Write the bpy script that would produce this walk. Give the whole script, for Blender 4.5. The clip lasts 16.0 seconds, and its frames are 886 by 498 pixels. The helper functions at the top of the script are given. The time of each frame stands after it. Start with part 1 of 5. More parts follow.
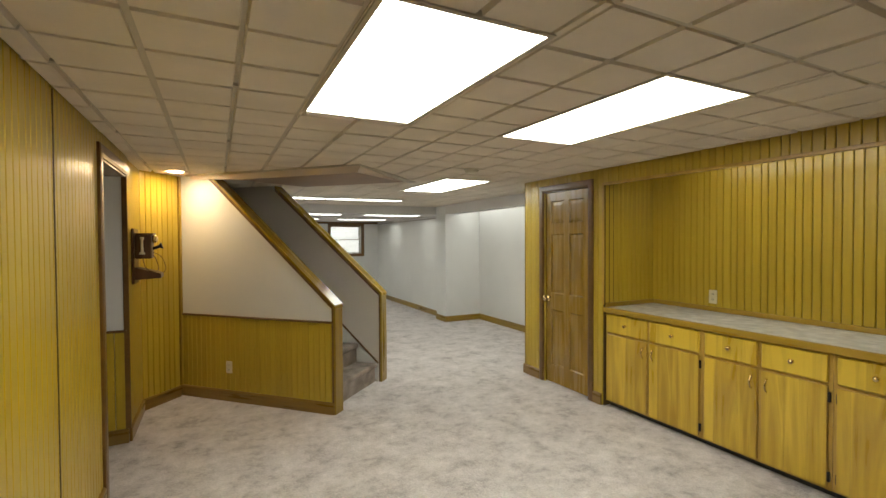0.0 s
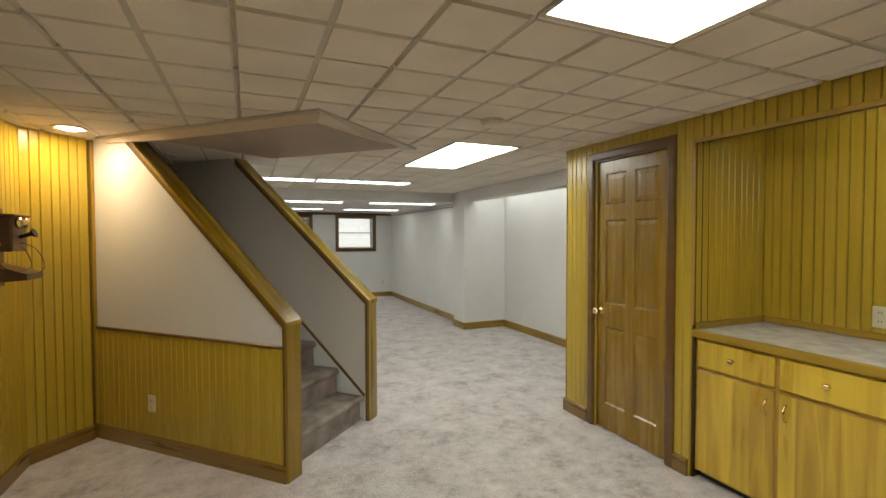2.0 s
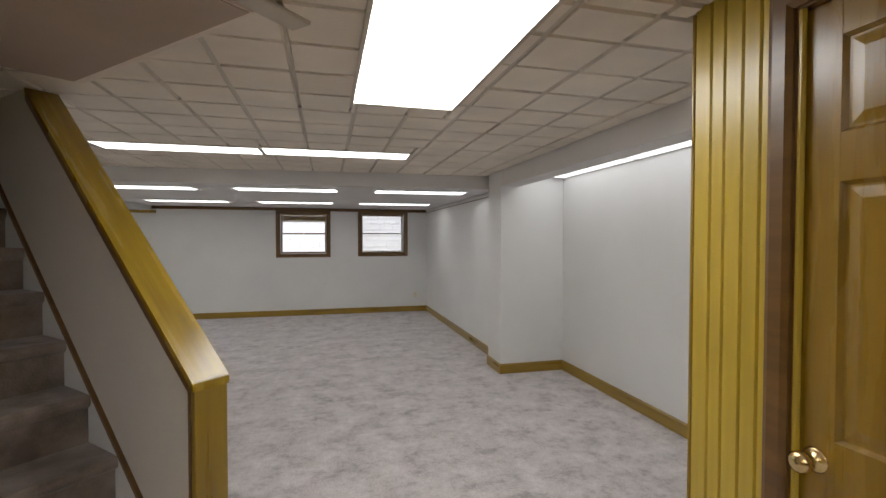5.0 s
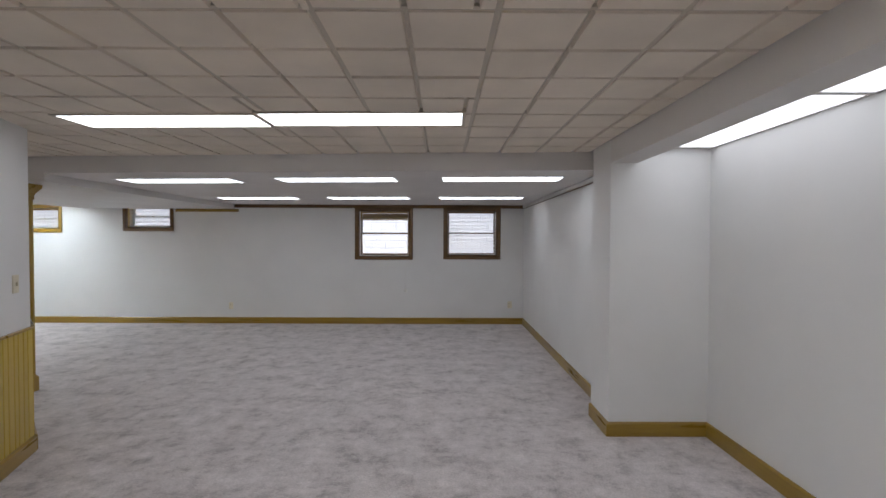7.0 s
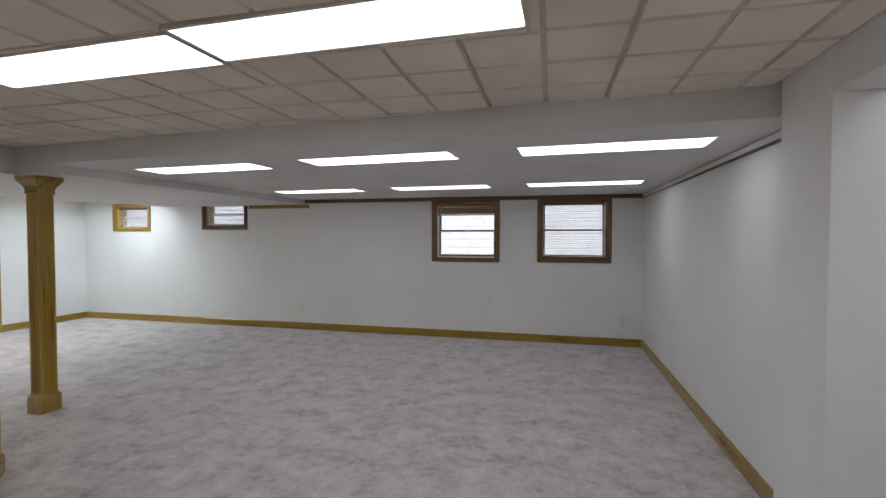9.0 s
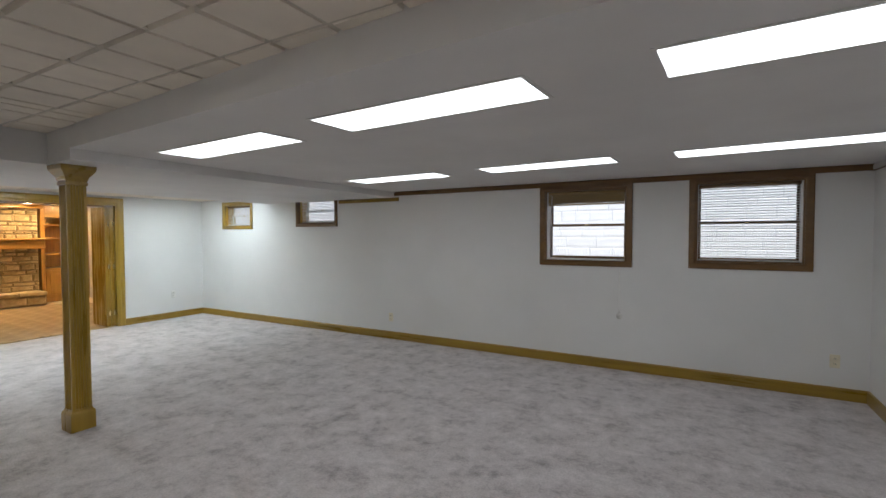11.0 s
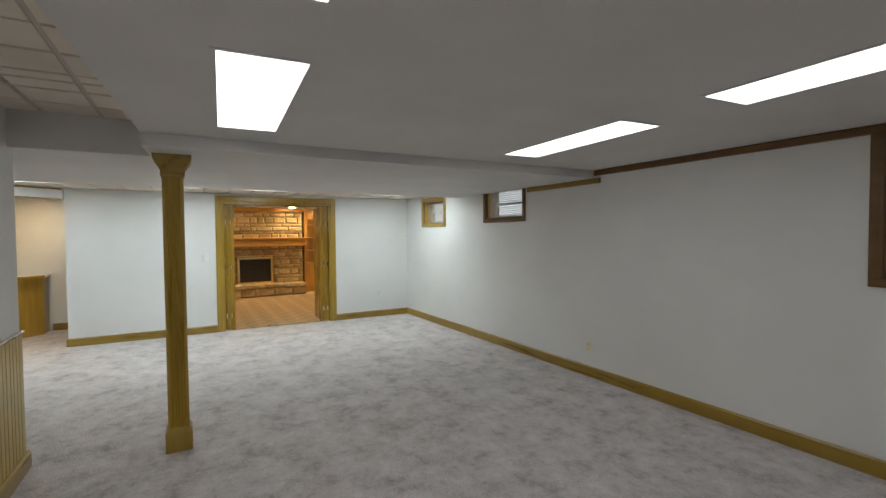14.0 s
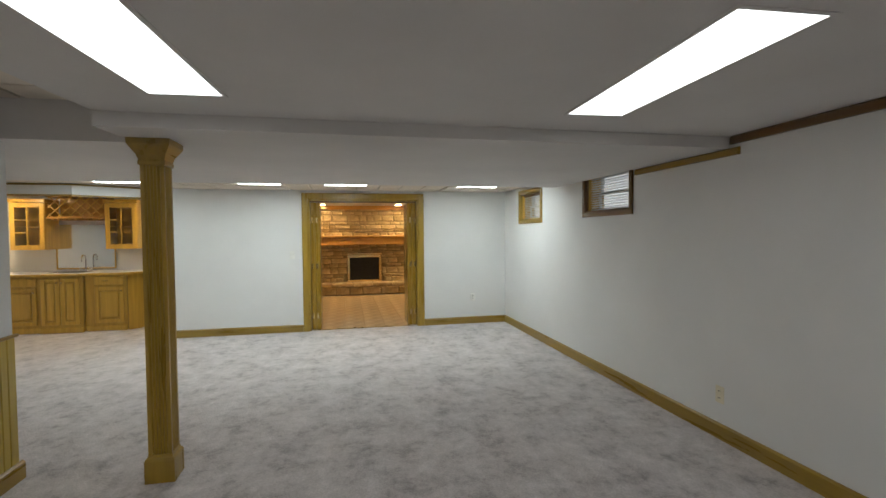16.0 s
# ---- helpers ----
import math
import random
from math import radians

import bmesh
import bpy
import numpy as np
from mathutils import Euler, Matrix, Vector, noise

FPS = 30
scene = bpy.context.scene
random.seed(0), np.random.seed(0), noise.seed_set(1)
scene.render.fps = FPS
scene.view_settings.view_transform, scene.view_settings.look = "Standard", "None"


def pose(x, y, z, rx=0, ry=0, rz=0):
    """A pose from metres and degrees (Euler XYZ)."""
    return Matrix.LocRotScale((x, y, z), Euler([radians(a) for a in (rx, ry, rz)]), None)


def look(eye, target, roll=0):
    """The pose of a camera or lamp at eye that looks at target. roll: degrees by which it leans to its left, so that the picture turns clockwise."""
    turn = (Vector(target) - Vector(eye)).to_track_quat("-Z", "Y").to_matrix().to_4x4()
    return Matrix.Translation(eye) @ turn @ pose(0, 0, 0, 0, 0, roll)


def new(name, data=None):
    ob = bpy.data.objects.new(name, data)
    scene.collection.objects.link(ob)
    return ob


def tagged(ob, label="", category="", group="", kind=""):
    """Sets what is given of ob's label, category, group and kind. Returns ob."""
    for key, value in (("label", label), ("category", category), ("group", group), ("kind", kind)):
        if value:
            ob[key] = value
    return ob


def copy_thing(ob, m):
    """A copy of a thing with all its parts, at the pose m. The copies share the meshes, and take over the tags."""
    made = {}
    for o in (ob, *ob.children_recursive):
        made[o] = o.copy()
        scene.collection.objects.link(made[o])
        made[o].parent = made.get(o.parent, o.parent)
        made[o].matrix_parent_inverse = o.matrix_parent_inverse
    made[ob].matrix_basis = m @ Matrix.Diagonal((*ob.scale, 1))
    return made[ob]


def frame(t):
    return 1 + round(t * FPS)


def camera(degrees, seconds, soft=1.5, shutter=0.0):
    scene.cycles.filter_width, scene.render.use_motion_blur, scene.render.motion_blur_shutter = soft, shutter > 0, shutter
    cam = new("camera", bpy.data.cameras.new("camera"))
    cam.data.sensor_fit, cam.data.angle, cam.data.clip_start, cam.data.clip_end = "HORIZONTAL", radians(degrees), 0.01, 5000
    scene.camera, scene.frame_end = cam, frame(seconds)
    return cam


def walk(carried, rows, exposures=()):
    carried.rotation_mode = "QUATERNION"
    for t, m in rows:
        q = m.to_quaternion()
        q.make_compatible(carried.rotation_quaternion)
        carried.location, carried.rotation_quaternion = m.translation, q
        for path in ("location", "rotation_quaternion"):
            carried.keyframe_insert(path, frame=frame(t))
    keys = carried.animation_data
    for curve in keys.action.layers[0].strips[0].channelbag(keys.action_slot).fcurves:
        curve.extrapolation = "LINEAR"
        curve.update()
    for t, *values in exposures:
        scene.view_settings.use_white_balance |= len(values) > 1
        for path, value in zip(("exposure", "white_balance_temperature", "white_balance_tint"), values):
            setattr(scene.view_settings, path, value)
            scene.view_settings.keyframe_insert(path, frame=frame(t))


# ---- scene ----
cam = camera(88.4, 16.0)
PATH = [
    (0, (0.032, -0.202, 1.530), (0.923, 1.588, 1.490), -0.30),
    (0.5, (0.143, 0.010, 1.521), (1.022, 1.806, 1.473), -0.26),
    (1, (0.325, 0.295, 1.506), (1.183, 2.101, 1.454), -0.23),
    (1.5, (0.547, 0.619, 1.489), (1.375, 2.439, 1.432), -0.29),
    (2, (0.747, 0.955, 1.471), (1.534, 2.792, 1.413), -0.15),
    (2.5, (0.958, 1.290, 1.459), (1.711, 3.142, 1.405), 0.07),
    (3, (1.176, 1.622, 1.454), (1.892, 3.489, 1.403), -0.02),
    (5.5, (2.218, 3.107, 1.448), (2.620, 5.066, 1.404), 0.11),
    (6, (2.365, 3.417, 1.453), (2.646, 5.397, 1.409), 0.11),
    (6.5, (2.503, 3.721, 1.449), (2.638, 5.716, 1.401), 0.11),
    (7, (2.625, 4.029, 1.447), (2.627, 6.028, 1.403), 0.21),
    (7.5, (2.706, 4.347, 1.460), (2.592, 6.343, 1.410), 0.15),
    (8, (2.790, 4.676, 1.460), (2.559, 6.662, 1.405), 0.10),
    (8.5, (2.837, 5.016, 1.465), (2.488, 6.984, 1.408), 0.09),
    (11, (2.750, 6.670, 1.437), (1.763, 8.408, 1.374), -0.12),
    (11.5, (2.701, 6.984, 1.458), (1.558, 8.624, 1.389), -0.30),
    (12, (2.655, 7.275, 1.449), (1.376, 8.811, 1.380), -0.38),
    (12.5, (2.581, 7.538, 1.442), (1.166, 8.950, 1.374), -0.38),
    (13, (2.466, 7.804, 1.434), (0.930, 9.083, 1.364), -0.48),
    (13.5, (2.361, 8.065, 1.416), (0.715, 9.200, 1.349), -0.43),
    (14, (2.232, 8.327, 1.413), (0.487, 9.303, 1.350), -0.47),
    (14.5, (2.101, 8.582, 1.416), (0.285, 9.418, 1.350), -0.62),
    (15, (1.954, 8.850, 1.402), (0.078, 9.542, 1.338), -0.51),
    (15.5, (1.785, 9.083, 1.389), (-0.136, 9.637, 1.327), -0.41),
    (16, (1.627, 9.306, 1.402), (-0.329, 9.720, 1.336), -0.50),
]
walk(cam, [(t, look(eye, target, roll)) for t, eye, target, roll in PATH],
     [(0, 0.30, 6750, 0), (3.0, 0.25, 6550, 2), (5.5, -0.05, 6150, 11), (7.0, -0.09, 5900, 12), (11.0, -0.17, 5950, 8), (13.5, -0.29, 6080, 6), (16.0, -0.43, 6240, 6)])

# ---------------------------------------------------------------- world, sun, exposure
world = bpy.data.worlds.new("world")
scene.world = world
world.use_nodes = True
wn = world.node_tree
sky = wn.nodes.new("ShaderNodeTexSky")
sky.sky_type = 'NISHITA'
sky.sun_disc = False
sky.sun_elevation = radians(50)
sky.sun_rotation = radians(180)
wn.nodes["Background"].inputs[1].default_value = 0.15
wn.links.new(sky.outputs[0], wn.nodes["Background"].inputs[0])
sun = new("sun", bpy.data.lights.new("sun", 'SUN'))
sun.data.energy = 5.0
sun.data.angle = radians(0.5)
sun.data.color = (1.0, 0.95, 0.88)
sun.matrix_world = look((0, 0, 20), (0, 14, 3.3))

PANEL_GLOW = 3.6      # fluorescent panels of the window end
TUBES4_GLOW = 9.5     # wide four-tube panels of the panelled room
STRIP_GLOW = 1.5      # panels of the narrow strip beside the bay
WARM_GLOW = 155.0     # recessed incandescent lamps
KITCHEN_GLOW = 10.8    # panels of the kitchenette end


# ---------------------------------------------------------------- materials
def mat(name, base, rough=0.5, var=0.12, scale=6.0, bump=0.1, fine=180.0, metal=0.0, stretch=(1, 1, 1),
        tint=None, random_amt=0.0, coat=0.0, emit=0.0, bump_dist=0.004, sheen=0.0):
    """Two scales of noise over a base colour, fine relief, optional variation from piece to piece."""
    m = bpy.data.materials.new(name)
    m.use_nodes = True
    nt = m.node_tree
    bs = nt.nodes["Principled BSDF"]
    tc = nt.nodes.new("ShaderNodeTexCoord")
    mp = nt.nodes.new("ShaderNodeMapping")
    mp.inputs["Scale"].default_value = stretch
    nt.links.new(tc.outputs["Object"], mp.inputs[0])
    n1 = nt.nodes.new("ShaderNodeTexNoise")
    n1.inputs["Scale"].default_value = scale
    n1.inputs["Detail"].default_value = 6
    n2 = nt.nodes.new("ShaderNodeTexNoise")
    n2.inputs["Scale"].default_value = fine
    n2.inputs["Detail"].default_value = 3
    nt.links.new(mp.outputs[0], n1.inputs[0])
    nt.links.new(mp.outputs[0], n2.inputs[0])
    mix = nt.nodes.new("ShaderNodeMix")
    mix.data_type = 'RGBA'
    d = tint or tuple(c * (1 - 2.2 * var) for c in base)
    l = tuple(min(1, c * (1 + var)) for c in base)
    mix.inputs["A"].default_value = (*d, 1)
    mix.inputs["B"].default_value = (*l, 1)
    ramp = nt.nodes.new("ShaderNodeMapRange")
    ramp.inputs["From Min"].default_value = 0.32
    ramp.inputs["From Max"].default_value = 0.68
    add = nt.nodes.new("ShaderNodeMath")
    add.operation = 'MULTIPLY_ADD'
    add.inputs[1].default_value = 0.25
    nt.links.new(n2.outputs[0], add.inputs[0])
    nt.links.new(n1.outputs[0], ramp.inputs[0])
    sub = nt.nodes.new("ShaderNodeMath")
    sub.operation = 'SUBTRACT'
    sub.inputs[1].default_value = 0.155
    nt.links.new(ramp.outputs[0], sub.inputs[0])
    nt.links.new(sub.outputs[0], add.inputs[2])
    last = add
    if random_amt:
        oi = nt.nodes.new("ShaderNodeObjectInfo")
        r = nt.nodes.new("ShaderNodeMath")
        r.operation = 'MULTIPLY_ADD'
        r.inputs[1].default_value = random_amt
        nt.links.new(oi.outputs["Random"], r.inputs[0])
        nt.links.new(add.outputs[0], r.inputs[2])
        off = nt.nodes.new("ShaderNodeMath")
        off.operation = 'SUBTRACT'
        off.inputs[1].default_value = random_amt / 2
        nt.links.new(r.outputs[0], off.inputs[0])
        last = off
    last.use_clamp = True
    nt.links.new(last.outputs[0], mix.inputs["Factor"])
    nt.links.new(mix.outputs["Result"], bs.inputs["Base Color"])
    rr = nt.nodes.new("ShaderNodeMapRange")
    rr.inputs["To Min"].default_value = max(0.03, rough - 0.1)
    rr.inputs["To Max"].default_value = min(1, rough + 0.1)
    nt.links.new(n1.outputs[0], rr.inputs[0])
    nt.links.new(rr.outputs[0], bs.inputs["Roughness"])
    bs.inputs["Metallic"].default_value = metal
    bs.inputs["Coat Weight"].default_value = coat
    bs.inputs["Coat Roughness"].default_value = 0.25
    bs.inputs["Sheen Weight"].default_value = sheen
    if bump:
        b = nt.nodes.new("ShaderNodeBump")
        b.inputs["Strength"].default_value = bump
        b.inputs["Distance"].default_value = bump_dist
        nt.links.new(n2.outputs[0], b.inputs["Height"])
        nt.links.new(b.outputs[0], bs.inputs["Normal"])
    if emit:
        bs.inputs["Emission Color"].default_value = (*base, 1)
        bs.inputs["Emission Strength"].default_value = emit
    return m


def wood(name, base, dark, rough=0.35, axis=2, coat=0.3, random_amt=0.35, ring=14.0):
    """Grain runs along one axis: long stretched noise and a finer streak."""
    dark = tuple(0.45 * b + 0.55 * d for b, d in zip(base, dark))
    st = [7, 7, 7]
    st[axis] = 0.45
    return mat(name, base, rough, 0.12, ring / 5, 0.12, 26, 0, tuple(st), dark, random_amt, coat, bump_dist=0.001)


def carpet_mat():
    """Beige-grey cut pile with brushed light and dark patches."""
    m = bpy.data.materials.new("carpet")
    m.use_nodes = True
    nt = m.node_tree
    bs = nt.nodes["Principled BSDF"]
    tc = nt.nodes.new("ShaderNodeTexCoord")
    warp = nt.nodes.new("ShaderNodeTexNoise")
    warp.inputs["Scale"].default_value = 1.3
    warp.inputs["Detail"].default_value = 3
    nt.links.new(tc.outputs["Object"], warp.inputs[0])
    addv = nt.nodes.new("ShaderNodeVectorMath")
    addv.operation = 'MULTIPLY_ADD'
    addv.inputs[1].default_value = (0.16, 0.16, 0)
    nt.links.new(warp.outputs[1], addv.inputs[0])
    nt.links.new(tc.outputs["Object"], addv.inputs[2])
    big = nt.nodes.new("ShaderNodeTexNoise")
    big.inputs["Scale"].default_value = 4.6
    big.inputs["Detail"].default_value = 7
    big.inputs["Roughness"].default_value = 0.66
    nt.links.new(addv.outputs[0], big.inputs[0])
    fine = nt.nodes.new("ShaderNodeTexNoise")
    fine.inputs["Scale"].default_value = 75
    fine.inputs["Detail"].default_value = 2
    nt.links.new(tc.outputs["Object"], fine.inputs[0])
    ramp = nt.nodes.new("ShaderNodeValToRGB")
    e = ramp.color_ramp.elements
    e[0].position, e[0].color = 0.36, (0.300, 0.268, 0.264, 1)
    e[1].position, e[1].color = 0.62, (0.675, 0.625, 0.615, 1)
    mid = ramp.color_ramp.elements.new(0.48)
    mid.color = (0.525, 0.480, 0.472, 1)
    mid_n = nt.nodes.new("ShaderNodeTexNoise")
    mid_n.inputs["Scale"].default_value = 15
    mid_n.inputs["Detail"].default_value = 6
    mid_n.inputs["Roughness"].default_value = 0.7
    nt.links.new(tc.outputs["Object"], mid_n.inputs[0])
    both = nt.nodes.new("ShaderNodeMix")
    both.inputs["Factor"].default_value = 0.38
    nt.links.new(big.outputs[0], both.inputs["A"])
    nt.links.new(mid_n.outputs[0], both.inputs["B"])
    nt.links.new(both.outputs["Result"], ramp.inputs[0])
    mul = nt.nodes.new("ShaderNodeMix")
    mul.data_type, mul.blend_type = 'RGBA', 'MULTIPLY'
    mul.inputs["Factor"].default_value = 0.36
    nt.links.new(ramp.outputs[0], mul.inputs["A"])
    fr = nt.nodes.new("ShaderNodeMapRange")
    fr.inputs["From Min"].default_value, fr.inputs["From Max"].default_value = 0.3, 0.7
    fr.inputs["To Min"].default_value, fr.inputs["To Max"].default_value = 0.62, 1.18
    nt.links.new(fine.outputs[0], fr.inputs[0])
    nt.links.new(fr.outputs[0], mul.inputs["B"])
    nt.links.new(mul.outputs["Result"], bs.inputs["Base Color"])
    bs.inputs["Roughness"].default_value = 0.95
    bs.inputs["Sheen Weight"].default_value = 0.25
    hs = nt.nodes.new("ShaderNodeMath")
    hs.operation = 'MULTIPLY_ADD'
    hs.inputs[1].default_value = 0.8
    nt.links.new(big.outputs[0], hs.inputs[0])
    nt.links.new(fine.outputs[0], hs.inputs[2])
    b = nt.nodes.new("ShaderNodeBump")
    b.inputs["Strength"].default_value = 0.5
    b.inputs["Distance"].default_value = 0.012
    nt.links.new(hs.outputs[0], b.inputs["Height"])
    nt.links.new(b.outputs[0], bs.inputs["Normal"])
    return m


def glow(name, colour, strength):
    m = bpy.data.materials.new(name)
    m.use_nodes = True
    bs = m.node_tree.nodes["Principled BSDF"]
    bs.inputs["Base Color"].default_value = (0.8, 0.8, 0.8, 1)
    bs.inputs["Emission Color"].default_value = (*colour, 1)
    bs.inputs["Emission Strength"].default_value = strength
    return m


def glass_mat():
    m = bpy.data.materials.new("glass")
    m.use_nodes = True
    bs = m.node_tree.nodes["Principled BSDF"]
    bs.inputs["Base Color"].default_value = (1, 1, 1, 1)
    bs.inputs["Roughness"].default_value = 0.01
    bs.inputs["IOR"].default_value = 1.45
    bs.inputs["Transmission Weight"].default_value = 1.0
    return m


CARPET = carpet_mat()
WHITE = mat("white_wall_paint", (0.76, 0.755, 0.74), 0.62, 0.025, 1.2, 0.06, 140)
CEIL_W = mat("ceiling_paint", (0.72, 0.70, 0.68), 0.8, 0.03, 1.5, 0.08, 120)
TILE = mat("ceiling_tile", (0.79, 0.715, 0.61), 0.9, 0.05, 2.5, 0.45, 260)
TBAR = mat("ceiling_bar", (0.56, 0.50, 0.41), 0.5, 0.05, 3, 0.03)
PANEL = wood("panelling", (0.50, 0.356, 0.036), (0.385, 0.262, 0.023), 0.33, 2, 0.35, 0.4)
GROOVE = mat("panel_groove", (0.075, 0.042, 0.008), 0.6, 0.1)
TRIM = wood("oak_trim", (0.30, 0.188, 0.018), (0.20, 0.115, 0.010), 0.3, 0, 0.4, 0.2)
TRIM_Z = wood("oak_trim_upright", (0.365, 0.232, 0.026), (0.26, 0.152, 0.016), 0.3, 2, 0.4, 0.2)
TRIM2 = wood("brown_oak_trim", (0.23, 0.130, 0.018), (0.15, 0.078, 0.010), 0.3, 0, 0.4, 0.2)
TRIM_L = wood("oak_edge", (0.365, 0.232, 0.026), (0.26, 0.152, 0.016), 0.3, 1, 0.4, 0.2)
DTRIM = wood("dark_trim", (0.145, 0.070, 0.014), (0.080, 0.036, 0.008), 0.35, 0, 0.35, 0.2)
DOORW = wood("door_oak", (0.285, 0.165, 0.011), (0.185, 0.098, 0.006), 0.27, 2, 0.4, 0.25)
CAB = wood("cabinet_birch", (0.62, 0.430, 0.045), (0.27, 0.135, 0.010), 0.3, 2, 0.45, 0.9)
for _n in CAB.node_tree.nodes:
    if _n.type == 'TEX_NOISE' and _n.inputs["Scale"].default_value < 10:
        _n.inputs["Distortion"].default_value = 1.6
        _n.inputs["Scale"].default_value = 1.5
CABF = wood("cabinet_frame_birch", (0.46, 0.29, 0.052), (0.34, 0.20, 0.034), 0.34, 2, 0.4, 0.3)
COUNTER = mat("laminate_counter", (0.60, 0.595, 0.585), 0.42, 0.13, 12, 0.03, 70)
BRASS = mat("brass", (0.80, 0.62, 0.30), 0.22, 0.06, 30, 0.02, metal=1.0)
BLACKM = mat("black_iron", (0.018, 0.016, 0.015), 0.45, 0.2, 30, 0.1, metal=0.4)
CHROME = mat("chrome", (0.8, 0.8, 0.8), 0.12, 0.03, 20, 0, metal=1.0)
PLATE = mat("ivory_plastic", (0.74, 0.68, 0.52), 0.35, 0.03, 20, 0)
PLATEW = mat("white_plastic", (0.78, 0.77, 0.73), 0.35, 0.03, 20, 0)
DARKP = mat("dark_slot", (0.03, 0.03, 0.03), 0.5, 0.1, 20, 0)
PHONEW = wood("dark_walnut", (0.10, 0.045, 0.018), (0.05, 0.02, 0.008), 0.4, 2, 0.3, 0.1)
GLASS = glass_mat()
MIRROR = mat("mirror_silver", (0.9, 0.92, 0.92), 0.06, 0.01, 5, 0, metal=1.0)
MIRROR.node_tree.nodes["Principled BSDF"].inputs["Roughness"].default_value = 0.02
BLIND = mat("blind_slat", (0.70, 0.69, 0.66), 0.45, 0.05, 8, 0.02)
_nt = BLIND.node_tree
_tr = _nt.nodes.new("ShaderNodeBsdfTranslucent")
_tr.inputs[0].default_value = (0.95, 0.95, 0.92, 1)
_mx = _nt.nodes.new("ShaderNodeMixShader")
_mx.inputs[0].default_value = 0.8
_nt.links.new(_nt.nodes["Principled BSDF"].outputs[0], _mx.inputs[1])
_nt.links.new(_tr.outputs[0], _mx.inputs[2])
_nt.links.new(_mx.outputs[0], _nt.nodes["Material Output"].inputs[0])
WBLIND = wood("wood_blind", (0.30, 0.20, 0.065), (0.20, 0.125, 0.04), 0.5, 0, 0.1, 0.2)
STONE = mat("fieldstone", (0.54, 0.42, 0.24), 0.85, 0.2, 6, 0.7, 45, random_amt=0.7, tint=(0.34, 0.245, 0.125), bump_dist=0.01)
MORTAR = mat("mortar", (0.30, 0.225, 0.13), 0.95, 0.15, 9, 0.6, 90, bump_dist=0.006)
LIME = mat("pale_limestone", (0.90, 0.895, 0.90), 0.9, 0.05, 4, 0.25, 50, random_amt=0.25, bump_dist=0.01)
GREYM = mat("grey_mortar", (0.74, 0.74, 0.77), 0.95, 0.1, 9, 0.4, 90)
FTILE = mat("tan_floor_tile", (0.60, 0.45, 0.28), 0.24, 0.10, 5, 0.05, 40, random_amt=0.10)
GROUT = mat("grout", (0.54, 0.41, 0.26), 0.6, 0.1, 12, 0.1)
OAKB = wood("honey_oak", (0.48, 0.255, 0.055), (0.34, 0.165, 0.032), 0.32, 2, 0.4, 0.3)
OAKB_Y = wood("honey_oak_level", (0.48, 0.255, 0.055), (0.34, 0.165, 0.032), 0.32, 1, 0.4, 0.3)
KCAB = wood("light_oak", (0.62, 0.385, 0.066), (0.48, 0.28, 0.042), 0.33, 2, 0.35, 0.4)
# the same oak darkened, so door gaps read as shaded
KGAP_SHADE = wood("light_oak_gap_shade", (0.50, 0.31, 0.055), (0.38, 0.22, 0.036), 0.36, 2, 0.3, 0.3)
GROUND = mat("gravel_ground", (0.30, 0.28, 0.25), 0.95, 0.3, 8, 0.6, 60)
PANEL_L = glow("fluorescent_diffuser", (1.0, 0.985, 0.965), PANEL_GLOW)
WIDE_L = glow("fluorescent_diffuser_wide", (1.0, 0.975, 0.93), TUBES4_GLOW)
STRIP_L = glow("fluorescent_diffuser_strip", (1.0, 0.985, 0.965), STRIP_GLOW)
# header underside: its shade is put into this taupe base colour
HEADER_SHADE = mat("header_underside_shade", (0.42, 0.325, 0.25), 0.8, 0.04, 2, 0.06, 120)
# white wall's stairwell side: dim warm light mixed into the colour
LINING_SHADE = mat("stair_lining_shade", (0.64, 0.60, 0.54), 0.65, 0.03, 1.4, 0.06, 130)
BEIGE = mat("beige_stair_paint", (0.76, 0.655, 0.56), 0.65, 0.03, 1.4, 0.06, 130)
# browner pile for the steps, darkened in colour for the stairwell's shade
STEPC_SHADED = mat("shaded_stair_carpet", (0.30, 0.250, 0.215), 0.95, 0.2, 7, 0.5, 120, tint=(0.15, 0.12, 0.10), sheen=0.2, bump_dist=0.01)
KITCHEN_L = glow("fluorescent_diffuser_kitchenette", (0.93, 1.0, 0.985), KITCHEN_GLOW)
BULB = glow("warm_bulb", (1.0, 0.74, 0.49), WARM_GLOW)
KSPOT = glow("kitchenette_spot", (1.0, 0.74, 0.44), 430.0)
SPOT = glow("fireplace_spot", (1.0, 0.70, 0.34), 330.0)
VALANCE = glow("valance_tube", (1.0, 0.93, 0.80), 13.0)


